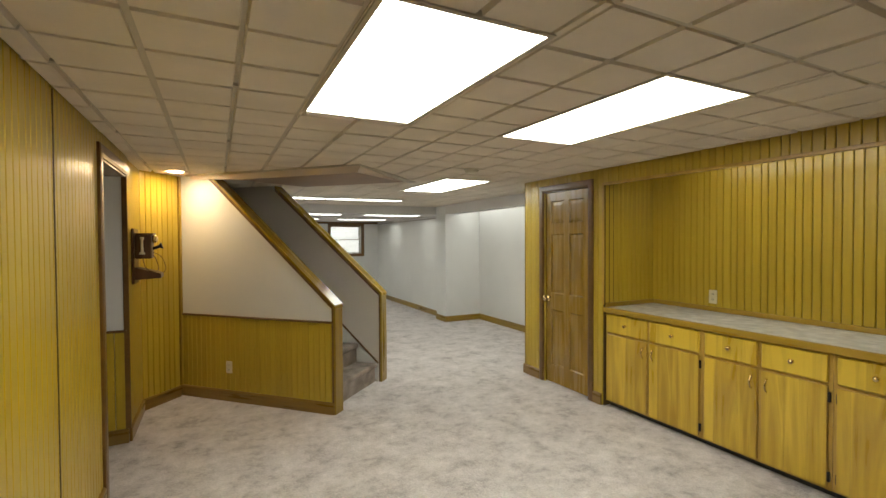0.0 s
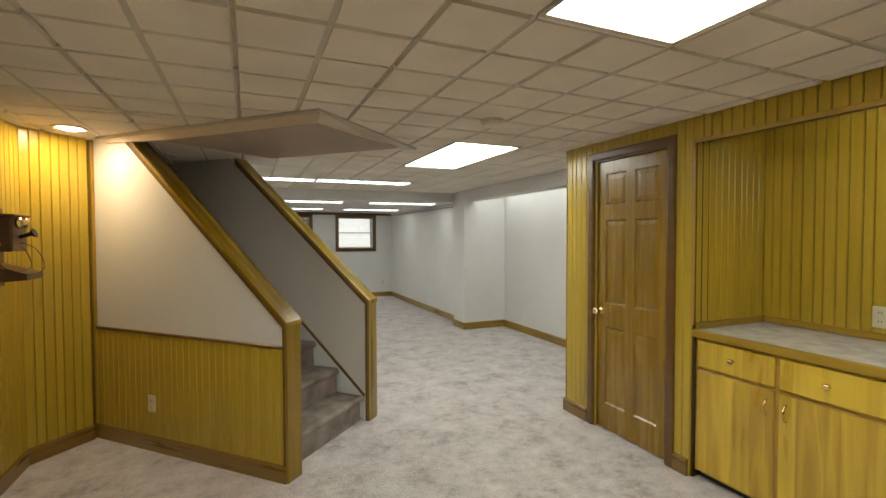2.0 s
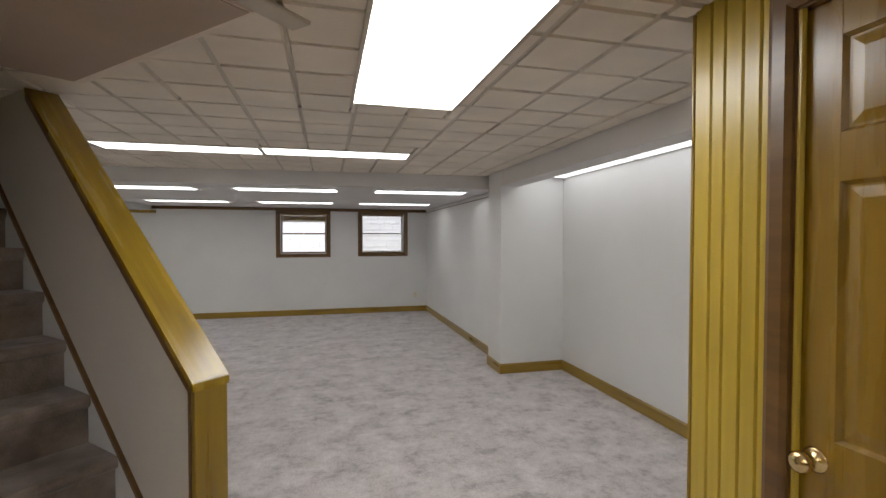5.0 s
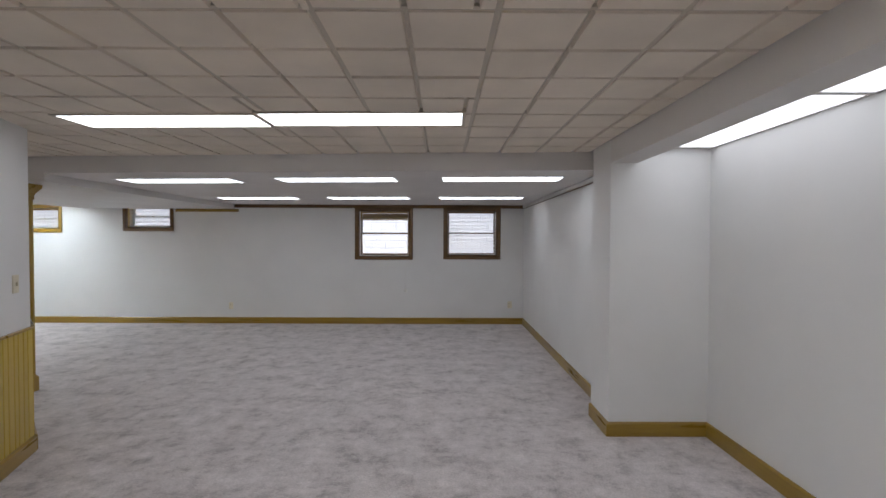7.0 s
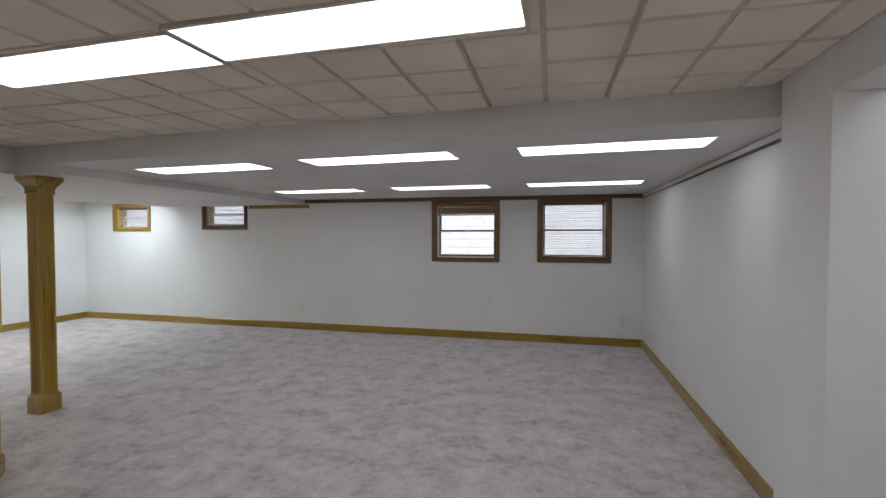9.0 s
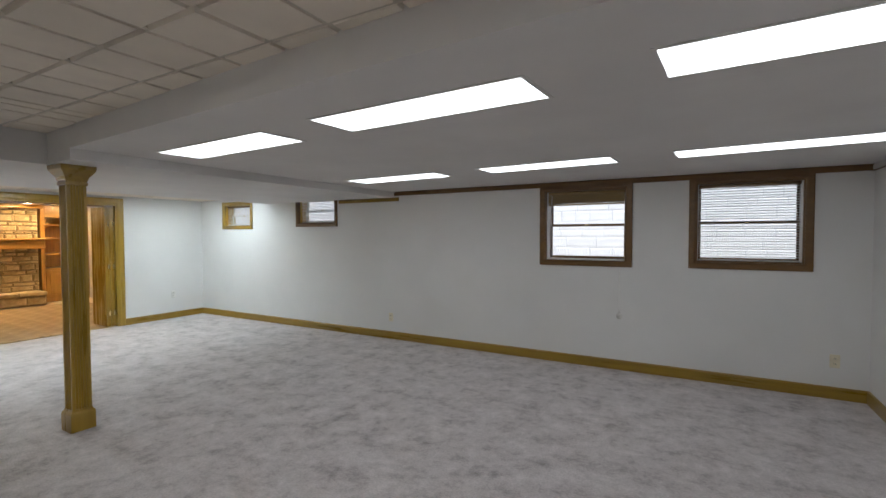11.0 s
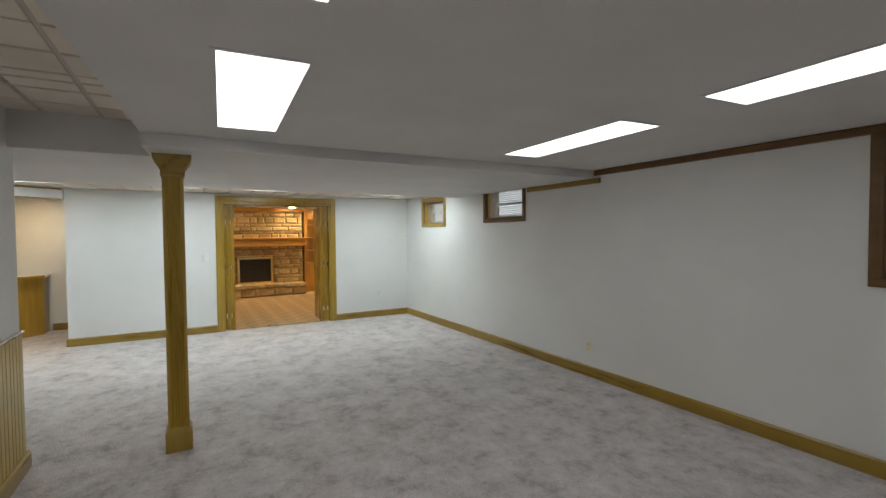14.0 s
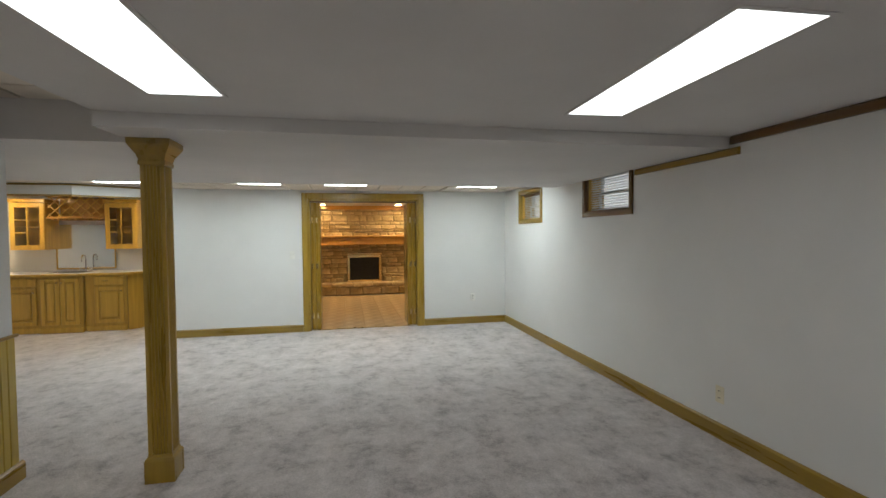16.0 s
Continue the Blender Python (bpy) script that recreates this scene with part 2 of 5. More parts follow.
# ---------------------------------------------------------------- mesh helpers
class Geo:
    """Collects boxes and prisms into one mesh."""

    def __init__(self):
        self.v, self.f = [], []

    def add(self, verts, faces, m=None):
        k = len(self.v)
        self.v += [tuple(m @ Vector(p)) if m else tuple(p) for p in verts]
        self.f += [tuple(i + k for i in f) for f in faces]
        return self

    def box(self, x0, x1, y0, y1, z0, z1, m=None):
        p = [(x0, y0, z0), (x1, y0, z0), (x1, y1, z0), (x0, y1, z0), (x0, y0, z1), (x1, y0, z1), (x1, y1, z1), (x0, y1, z1)]
        return self.add(p, [(3, 2, 1, 0), (4, 5, 6, 7), (0, 1, 5, 4), (1, 2, 6, 5), (2, 3, 7, 6), (3, 0, 4, 7)], m)

    def bbox(self, x0, x1, y0, y1, z0, z1, b=0.004, m=None):
        """A box with chamfered edges all round."""
        bm = bmesh.new()
        bmesh.ops.create_cube(bm, size=1.0)
        for v in bm.verts:
            v.co = ((x0 + x1) / 2 + v.co.x * (x1 - x0), (y0 + y1) / 2 + v.co.y * (y1 - y0), (z0 + z1) / 2 + v.co.z * (z1 - z0))
        bmesh.ops.bevel(bm, geom=bm.edges[:], offset=b, segments=1, affect='EDGES')
        return self.take(bm, m)

    def take(self, bm, m=None):
        bm.verts.index_update()
        self.add([v.co.copy() for v in bm.verts], [[v.index for v in f.verts] for f in bm.faces], m)
        bm.free()
        return self

    def prism(self, pts, a0, a1, axis='z', m=None):
        """A polygon, given in the two other axes, drawn out along one axis."""
        n = len(pts)

        def at(p, a):
            return {'z': (p[0], p[1], a), 'x': (a, p[0], p[1]), 'y': (p[0], a, p[1])}[axis]
        v = [at(p, a0) for p in pts] + [at(p, a1) for p in pts]
        area = sum(pts[i][0] * pts[(i + 1) % n][1] - pts[(i + 1) % n][0] * pts[i][1] for i in range(n))
        f = [tuple(range(n))[::-1], tuple(range(n, 2 * n))] + [(i, (i + 1) % n, n + (i + 1) % n, n + i) for i in range(n)]
        if (area < 0) != (axis == 'y'):
            f = [t[::-1] for t in f]
        return self.add(v, f, m)

    def lathe(self, prof, m=None, n=20):
        """Radius and height pairs turned about z."""
        v, f = [], []
        for r, z in prof:
            v += [(r * math.cos(2 * math.pi * i / n), r * math.sin(2 * math.pi * i / n), z) for i in range(n)]
        for k in range(len(prof) - 1):
            f += [(k * n + i, k * n + (i + 1) % n, (k + 1) * n + (i + 1) % n, (k + 1) * n + i) for i in range(n)]
        f += [tuple(range(n))[::-1], tuple(range((len(prof) - 1) * n, len(prof) * n))]
        return self.add(v, f, m)

    def mesh(self, name, material, smooth=False):
        me = bpy.data.meshes.new(name)
        me.from_pydata(self.v, [], self.f)
        me.materials.append(material)
        if smooth:
            for p in me.polygons:
                p.use_smooth = True
        me.update()
        return me

    def ob(self, name, material, parent=None, label="", smooth=False):
        o = new(name, self.mesh(name, material, smooth))
        if parent is not None:
            o.parent = parent
            o.matrix_parent_inverse = Matrix.Identity(4)
        if label:
            o["label"] = label
        return o


def eased(pts, n=5):
    """A smooth line through the points."""
    p = [Vector(q) for q in (pts[0], *pts, pts[-1])]
    out = []
    for i in range(1, len(p) - 2):
        for k in range(n):
            t = k / n
            a, b, c, d = p[i - 1:i + 3]
            out.append(0.5 * (2 * b + (c - a) * t + (2 * a - 5 * b + 4 * c - d) * t * t + (3 * b - a - 3 * c + d) * t ** 3))
    return out + [p[-1]]


def tube(name, pts, radius, material, parent=None, label=""):
    """A round bar along a line of points, as a mesh."""
    g = Geo()
    n = 8
    rings = []
    for i, p in enumerate(pts):
        a = Vector(pts[max(0, i - 1)])
        b = Vector(pts[min(len(pts) - 1, i + 1)])
        q = (b - a).to_track_quat('Z', 'Y').to_matrix()
        rings.append([Vector(p) + q @ Vector((radius * math.cos(2 * math.pi * k / n), radius * math.sin(2 * math.pi * k / n), 0)) for k in range(n)])
    v = [p for r in rings for p in r]
    f = [(k * n + i, k * n + (i + 1) % n, (k + 1) * n + (i + 1) % n, (k + 1) * n + i) for k in range(len(pts) - 1) for i in range(n)]
    f += [tuple(range(n))[::-1], tuple(range((len(pts) - 1) * n, len(pts) * n))]
    g.add(v, f)
    return g.ob(name, material, parent, label, True)


def thing(name, label, category, group="", m=None, kind=""):
    o = new(name)
    o.empty_display_size = 0.1
    if m is not None:
        o.matrix_basis = m
    return tagged(o, label, category, group, kind)


def structure(o, label="", category=""):
    return tagged(o, label, category, "", "structure")


def wall_cells(g, a0, a1, z0, z1, t0, t1, openings, along='x', m=None):
    """A wall with openings (a0, a1, z0, z1) that go right through it."""
    xs = sorted({a0, a1, *[v for o in openings for v in o[:2]]})
    for i in range(len(xs) - 1):
        lo, hi = xs[i], xs[i + 1]
        holes = sorted((o[2], o[3]) for o in openings if o[0] <= lo and o[1] >= hi)
        z = z0
        for h0, h1 in [*holes, (z1, z1)]:
            if h0 > z + 1e-6:
                if along == 'x':
                    g.box(lo, hi, t0, t1, z, h0, m)
                else:
                    g.box(t0, t1, lo, hi, z, h0, m)
            z = h1
    return g

# ---------------------------------------------------------------- plan, in metres
CEIL = 2.17         # tiled ceiling
LOW = 2.02          # plastered ceiling of the window end
SOFF = 1.945        # boxed duct beside the column
LEFT_X, RIGHT_X = -0.575, 3.20
WIN_Y = 11.765
END_X = -5.24
R2_X = 4.58
O = Vector((0.945, 3.775, 0))
STAIR = Matrix.Translation(O) @ Matrix.Rotation(radians(45), 4, 'Z')   # x: across the flight, y: up the flight
TOP = 2.3           # top of the outer shell


def st(s, u, z=0.0):
    p = STAIR @ Vector((s, u, z))
    return (p.x, p.y, p.z)


# ---- floor
structure(Geo().box(-5.31, 5.0, -3.2, 12.1, -0.15, 0.0).box(-7.0, -5.31, 3.6, 7.0, -0.15, 0.0).ob("floor", CARPET),
          "beige-grey cut-pile carpet with brushed patches", "carpet")
structure(Geo().box(-10.2, -5.31, 7.02, 12.1, -0.15, -0.012).ob("floor_fireplace_room", GROUT),
          "grout bed of the tan tiled floor", "floor")

# ---- carpeted room walls
g = Geo()
wall_cells(g, -3.2, 4.10, 0, TOP, LEFT_X - 0.12, LEFT_X - 0.012, [(3.10, 3.96, 0, 2.03), (3.96, 4.10, 0, TOP)], 'y')
structure(g.ob("wall_left", GROOVE), "backing of the honey-brown panelled wall", "wall")
structure(Geo().box(LEFT_X - 0.12, 5.0, -3.2, -3.05, 0, TOP).ob("wall_back", GROOVE), "backing of the panelled wall behind the start", "wall")
g = Geo()
wall_cells(g, -3.05, 4.045, 0, TOP, RIGHT_X + 0.012, RIGHT_X + 0.13, [(-1.38, 2.87, 0, 2.035), (3.055, 3.715, 0, 2.035)], 'y')
structure(g.ob("wall_right", GROOVE), "backing of the panelled wall with door and counter niche", "wall")
g = Geo().box(3.862, 3.98, -1.38, 2.99, 0, 2.2).box(3.33, 3.862, 2.882, 2.99, 0, 2.2).box(3.33, 3.862, -1.50, -1.392, 0, 2.2)
structure(g.ob("wall_niche", GROOVE), "backing of the panelled counter niche", "wall")
structure(Geo().box(3.33, 3.862, -1.392, 2.882, 2.17, 2.2).ob("ceiling_niche", WHITE), "plain ceiling inside the counter niche", "ceiling")
structure(Geo().box(3.33, R2_X + 0.15, 3.91, 4.035, 0, TOP).ob("wall_return", WHITE), "white wall behind the panelled corner", "wall")
structure(Geo().box(R2_X, R2_X + 0.15, 4.035, 7.36, 0, TOP).ob("wall_right_bay", WHITE), "plain white painted wall", "wall")
structure(Geo().box(3.85, R2_X + 0.15, 7.36, 7.75, 0, TOP).ob("wall_pier", WHITE), "white plastered pier standing out from the wall", "wall")
structure(Geo().box(4.0, R2_X + 0.15, 7.75, WIN_Y, 0, TOP).ob("wall_right_end", WHITE), "plain white painted wall", "wall")

WINS = {"window_1": (1.20, 2.06, 1.155, 1.925), "window_2": (2.70, 3.545, 1.165, 1.93),
        "window_3": (-2.74, -1.985, 1.612, 2.005), "window_4": (-4.565, -3.875, 1.587, 1.955)}
g = Geo()
wall_cells(g, -10.2, R2_X + 0.15, 0, TOP, WIN_Y, WIN_Y + 0.215, list(WINS.values()), 'x')
structure(g.ob("wall_windows", WHITE), "long white wall with four basement windows", "wall")
g = Geo()
wall_cells(g, 6.95, WIN_Y, 0, TOP, END_X - 0.14, END_X, [(8.775, 10.365, 0, 1.917)], 'y')
structure(g.ob("wall_end", WHITE), "white end wall with a wide cased doorway", "wall")
structure(Geo().box(-6.72, END_X - 0.14, 6.95, 7.07, 0, TOP).ob("wall_recess_side", WHITE), "white side wall of the kitchenette recess", "wall")
structure(Geo().box(-6.85, -6.72, 3.6, 7.07, 0, TOP).ob("wall_recess_back", WHITE), "white wall behind the kitchenette", "wall")
structure(Geo().box(-6.72, -1.2, 3.98, 4.10, 0, TOP).ob("wall_recess_far", WHITE), "plain white closing wall", "wall")

# ---- hall behind the left opening
g = Geo().box(-2.2, -0.60, 3.972, 4.09, 0, TOP).box(-2.2, LEFT_X - 0.12, 2.86, 2.98, 0, TOP).box(-2.32, -2.2, 2.86, 4.09, 0, TOP)
structure(g.ob("wall_hall", WHITE), "white wall of the side hall", "wall")
structure(Geo().box(-2.2, LEFT_X - 0.12, 2.98, 3.972, 2.12, 2.2).ob("ceiling_hall", WHITE), "plain ceiling of the side hall", "ceiling")
g = Geo().prism([(-0.60, 3.972), (-0.592, 3.972), (-0.592, 4.67), (-0.31, 4.985), (-0.36, 5.03), (-0.70, 4.70), (-0.70, 4.09), (-0.60, 4.09)], 0, TOP)
structure(g.ob("wall_telephone", GROOVE), "backing of the angled panelled wall", "wall")

# ---- stair walls: sloping knee walls in the stair's own frame
SL = math.tan(radians(41.5))


def knee(s0, s1, u0, u1, base):
    """Profile of a knee wall: upright end, sloping top, full height behind."""
    return Geo().prism([(u0, 0), (u1, 0), (u1, base + (u1 - u0) * SL), (u0, base)], s0, s1, 'x', STAIR)


structure(knee(0.012, 0.105, 0.03, 1.80, 0.93).ob("wall_stair_near", WHITE), "white knee wall beside the stairs with sloping top", "wall")
structure(knee(0.975, 1.08, 0.05, 2.12, 0.93).ob("wall_stair_far", WHITE), "white knee wall beside the stairs with sloping top", "wall")
# thin skin that carries the inner face's shaded tone
structure(knee(0.967, 0.9745, 0.052, 2.11, 0.925).ob("wall_stair_lining", LINING_SHADE), "inner skin of the far knee wall, stairwell shade toned into its off-white", "wall")
# mass behind the stairs
K, K2, J = (-0.16, 7.10), (-0.48, 7.42), (-1.43, 7.42)
A = st(1.08, 2.10)
g = Geo().prism([(A[0], A[1]), K, K2, J, (J[0], 4.10), (J[0] + 0.12, 4.10), (J[0] + 0.12, 7.30), (-0.51, 7.30), (-0.25, 7.04), (A[0] - 0.12, A[1] - 0.02)], 0, TOP)
structure(g.ob("wall_stair_back", WHITE), "white wall round the back of the stairwell", "wall")
g = Geo().box(0.105, 0.955, 2.62, 2.72, 0, 4.6, STAIR).box(-0.02, 0.105, 1.80, 2.72, 0, 4.6, STAIR).box(0.975, 1.10, 2.12, 2.72, 0, 4.6, STAIR)
g.box(0.02, 0.105, 0.2, 1.8, TOP, 4.6, STAIR).box(0.975, 1.07, 0.2, 2.12, TOP, 4.6, STAIR)
structure(g.ob("wall_stairwell_top", BEIGE), "upper walls of the stairwell", "wall")

# ---- boxed header over the foot of the stairs, with the sloping ceiling behind it
h0, h1 = 2.105, 2.15
v = [st(-0.01, -0.25, h0), st(1.02, -0.22, h1), st(1.17, -0.20, 2.238), st(-0.04, -0.325, 2.238),
     st(-0.02, 1.0, h0), st(1.05, 1.0, h1), st(1.22, 1.0, 2.238), st(-0.03, 1.0, 2.238)]
g = Geo().add(v, [(0, 1, 2, 3), (4, 7, 6, 5), (0, 4, 5, 1), (1, 5, 6, 2), (0, 3, 7, 4), (3, 2, 6, 7)])
v = [st(-0.02, 1.0, h0), st(0.011, 1.0, h0), st(0.011, 1.58, h0 + 0.03), st(-0.02, 1.58, h0 + 0.03),
     st(-0.02, 1.0, 2.238), st(0.011, 1.0, 2.238), st(0.011, 1.58, 2.238), st(-0.02, 1.58, 2.238)]
g.add(v, [(3, 2, 1, 0), (4, 5, 6, 7), (0, 1, 5, 4), (1, 2, 6, 5), (2, 3, 7, 6), (3, 0, 4, 7)])
v = [st(0.06, 1.0, h0), st(1.0, 1.0, h1), st(1.0, 1.9, h1 + 1.1), st(0.06, 1.9, h0 + 1.1), st(0.06, 1.0, h0 + 0.1), st(1.0, 1.0, h1 + 0.1),
     st(1.0, 1.9, h1 + 1.2), st(0.06, 1.9, h0 + 1.2)]
g.add(v, [(3, 2, 1, 0), (4, 5, 6, 7), (0, 1, 5, 4), (1, 2, 6, 5), (2, 3, 7, 6), (3, 0, 4, 7)])
g.box(0.0, 1.05, 1.9, 2.75, 4.5, 4.6, STAIR).box(0.0, 1.05, 1.85, 1.95, 3.2, 4.5, STAIR)
# thin sheet under the header, coloured dark for the shade there
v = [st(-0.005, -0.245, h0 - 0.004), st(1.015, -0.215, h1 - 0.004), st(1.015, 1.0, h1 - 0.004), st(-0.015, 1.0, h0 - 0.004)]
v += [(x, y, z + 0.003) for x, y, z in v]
structure(Geo().add(v, [(3, 2, 1, 0), (4, 5, 6, 7), (0, 1, 5, 4), (1, 2, 6, 5), (2, 3, 7, 6), (3, 0, 4, 7)]).ob("ceiling_header", HEADER_SHADE),
          "underside of the stair header, its shade put into a taupe colour", "ceiling")
structure(g.ob("ceiling_stair", BEIGE), "beige boxed header and sloping ceiling over the stairs", "ceiling")


# ---- ceilings
def tiled(polys, z, x_line, y_line, size=0.305, skip=()):
    """Square tiles with sunk joints inside rectangles; bars hang along every second line."""
    g, bars = Geo(), Geo()
    for x0, x1, y0, y1 in polys:
        i0, i1 = math.floor((x0 - x_line) / size), math.ceil((x1 - x_line) / size)
        j0, j1 = math.floor((y0 - y_line) / size), math.ceil((y1 - y_line) / size)
        for i in range(i0, i1):
            for j in range(j0, j1):
                a0, a1 = max(x0, x_line + i * size), min(x1, x_line + (i + 1) * size)
                b0, b1 = max(y0, y_line + j * size), min(y1, y_line + (j + 1) * size)
                if a1 - a0 < 0.04 or b1 - b0 < 0.04:
                    continue
                pieces = [(a0, a1, b0, b1)]
                for s in skip:
                    rest = []
                    for c0, c1, d0, d1 in pieces:
                        if c1 <= s[0] or c0 >= s[1] or d1 <= s[2] or d0 >= s[3]:
                            rest.append((c0, c1, d0, d1))
                            continue
                        rest += [(c0, min(c1, s[0]), d0, d1), (max(c0, s[1]), c1, d0, d1),
                                 (max(c0, s[0]), min(c1, s[1]), d0, min(d1, s[2])), (max(c0, s[0]), min(c1, s[1]), max(d0, s[3]), d1)]
                    pieces = [q for q in rest if q[1] - q[0] > 0.001 and q[3] - q[2] > 0.001]
                dz = random.uniform(-0.002, 0.002)
                top, low = z + 0.0182, z - 0.001 + dz
                for a0, a1, b0, b1 in pieces:
                    e, w = (0.007, 0.006) if min(a1 - a0, b1 - b0) > 0.05 else (0.001, 0.001)
                    p = [(a0 + e, b0 + e, top), (a1 - e, b0 + e, top), (a1 - e, b1 - e, top), (a0 + e, b1 - e, top),
                         (a0 + e + w, b0 + e + w, low), (a1 - e - w, b0 + e + w, low), (a1 - e - w, b1 - e - w, low), (a0 + e + w, b1 - e - w, low)]
                    g.add(p, [(7, 6, 5, 4), (0, 4, 5, 1), (1, 5, 6, 2), (2, 6, 7, 3), (3, 7, 4, 0)])
        for i in range(i0, i1 + 1):
            x = x_line + i * size
            if i % 2 == 0 and x0 < x < x1:
                cut = sorted([(s[2], s[3]) for s in skip if s[0] + 0.02 < x < s[1] - 0.02])
                y = y0
                for c0, c1 in [*cut, (y1, y1)]:
                    if min(c0, y1) > y:
                        bars.box(x - 0.012, x + 0.012, y, min(c0, y1), z + 0.006, z + 0.0181)
                    y = max(y, c1)
        for j in range(j0, j1 + 1):
            y = y_line + j * size
            if j % 4 == 0 and y0 < y < y1:
                cut = sorted([(s[0], s[1]) for s in skip if s[2] + 0.02 < y < s[3] - 0.02])
                x = x0
                for c0, c1 in [*cut, (x1, x1)]:
                    if min(c0, x1) > x:
                        bars.box(x, min(c0, x1), y - 0.012, y + 0.012, z + 0.0065, z + 0.0181)
                    x = max(x, c1)
    return g, bars


# fluorescent troffers set into the ceilings: x0, x1, y0, y1
MAIN_L = [(0.43, 0.98, 0.935, 2.115), (1.61, 2.17, 1.005, 2.165), (2.18, 2.73, 4.04, 5.28), (0.33, 1.525, 6.71, 7.005), (1.545, 2.745, 6.65, 6.945)]
g, bars = tiled([(LEFT_X, RIGHT_X, -3.05, 4.08), (-0.61, 3.85, 4.08, 8.19), (-1.35, -0.61, 6.825, 8.19)], CEIL, 2.80, 6.68, 0.2985, MAIN_L)
structure(g.ob("ceiling", TILE), "cream fibre ceiling tiles with sunk joints", "ceiling")
structure(bars.ob("ceiling_bars", TBAR), "painted metal bars of the tiled ceiling", "ceiling")
g = Geo()
for x0, x1, y0, y1 in [(LEFT_X - 0.12, 5.0, -3.2, 3.3), (1.75, 5.0, 3.3, 8.0), (-1.5, 0.3, 6.0, 8.15), (0.2, 1.8, 5.35, 8.1), (-0.75, 0.98, 3.3, 3.7)]:
    g.box(x0, x1, y0, y1, CEIL + 0.0185, CEIL + 0.1)
g.prism([(-0.75, 3.65), (0.98, 3.65), st(-0.02, -0.2)[:2], st(-0.02, 1.75)[:2], (-0.75, 5.2)], CEIL + 0.0186, CEIL + 0.1)
g.prism([st(1.04, -0.2)[:2], (1.8, 3.29), (1.8, 5.4), st(1.04, 2.0)[:2]], CEIL + 0.0187, CEIL + 0.1)
g.box(0.97, 1.76, 3.29, 3.56, CEIL + 0.0188, CEIL + 0.1).prism([(1.03, 3.55), (1.80, 3.55), (1.80, 4.42)], CEIL + 0.0189, CEIL + 0.1)
structure(g.ob("ceiling_backing", TBAR), "backing above the ceiling tiles", "ceiling")
# lowered plaster ceiling of the window end; its face runs a little askew
F0, F1 = (-1.35, 8.125), (3.85, 7.80)
g = Geo().prism([F0, F1, (4.0, 7.80), (4.02, WIN_Y), (-1.35, WIN_Y)], LOW, CEIL + 0.12)
structure(g.ob("ceiling_low", CEIL_W), "lowered white plaster ceiling", "ceiling")
g = Geo().prism([(-0.92, 8.10), (-0.92, WIN_Y), (-3.45, WIN_Y), (-3.45, 4.1), (-1.33, 4.1), (-1.33, 8.126)], SOFF, CEIL + 0.13)
structure(g.ob("ceiling_duct", CEIL_W), "white boxed duct beside the column", "ceiling")
# beam and light strip along the right bay
structure(Geo().box(3.85, 4.04, 4.05, 7.36, 2.005, CEIL + 0.11).ob("beam_bay", CEIL_W), "white boxed beam beside the light strip", "beam")
structure(Geo().box(4.04, R2_X, 4.05, 7.36, 2.115, CEIL + 0.11).ob("ceiling_bay", CEIL_W), "narrow ceiling strip over the bay", "ceiling")
KIT_L = [(-4.54, -3.47, 6.42, 6.95), (-4.54, -3.47, 8.00, 8.51), (-4.54, -3.47, 9.04, 9.58), (-4.54, -3.47, 10.80, 11.36)]
g, bars = tiled([(END_X, -3.45, 4.1, WIN_Y), (-6.72, END_X, 4.1, 6.95)], 2.05, -3.55, 6.4, 0.305, KIT_L)
structure(g.ob("ceiling_kitchenette", TILE), "cream fibre ceiling tiles", "ceiling")
structure(bars.ob("ceiling_bars_kitchenette", TBAR), "painted metal bars of the tiled ceiling", "ceiling")
structure(Geo().box(-6.85, -3.45, 4.0, WIN_Y, 2.0685, 2.2).ob("ceiling_backing_kitchenette", TBAR), "backing above the ceiling tiles", "ceiling")
# unseen cover: slabs and a raised box added only to block sun and sky
g = Geo().box(-10.3, 5.0, -3.3, 3.2, TOP, TOP + 0.08).box(-10.3, -1.5, 3.2, 7.3, TOP, TOP + 0.08).box(2.1, 5.0, 3.2, 7.3, TOP, TOP + 0.08).box(-10.3, 5.0, 7.3, 12.07, TOP, TOP + 0.08)
g.box(-1.5, 2.1, 3.2, 7.3, 4.7, 4.8).box(-1.5, 2.1, 3.1, 3.2, TOP + 0.08, 4.8).box(-1.5, 2.1, 7.3, 7.4, TOP + 0.08, 4.8).box(-1.6, -1.5, 3.1, 7.4, TOP + 0.08, 4.8).box(2.1, 2.2, 3.1, 7.4, TOP + 0.08, 4.8)
structure(g.ob("roof", CEIL_W), "unseen slabs and curtain walls added to keep sun out of the basement", "roof")


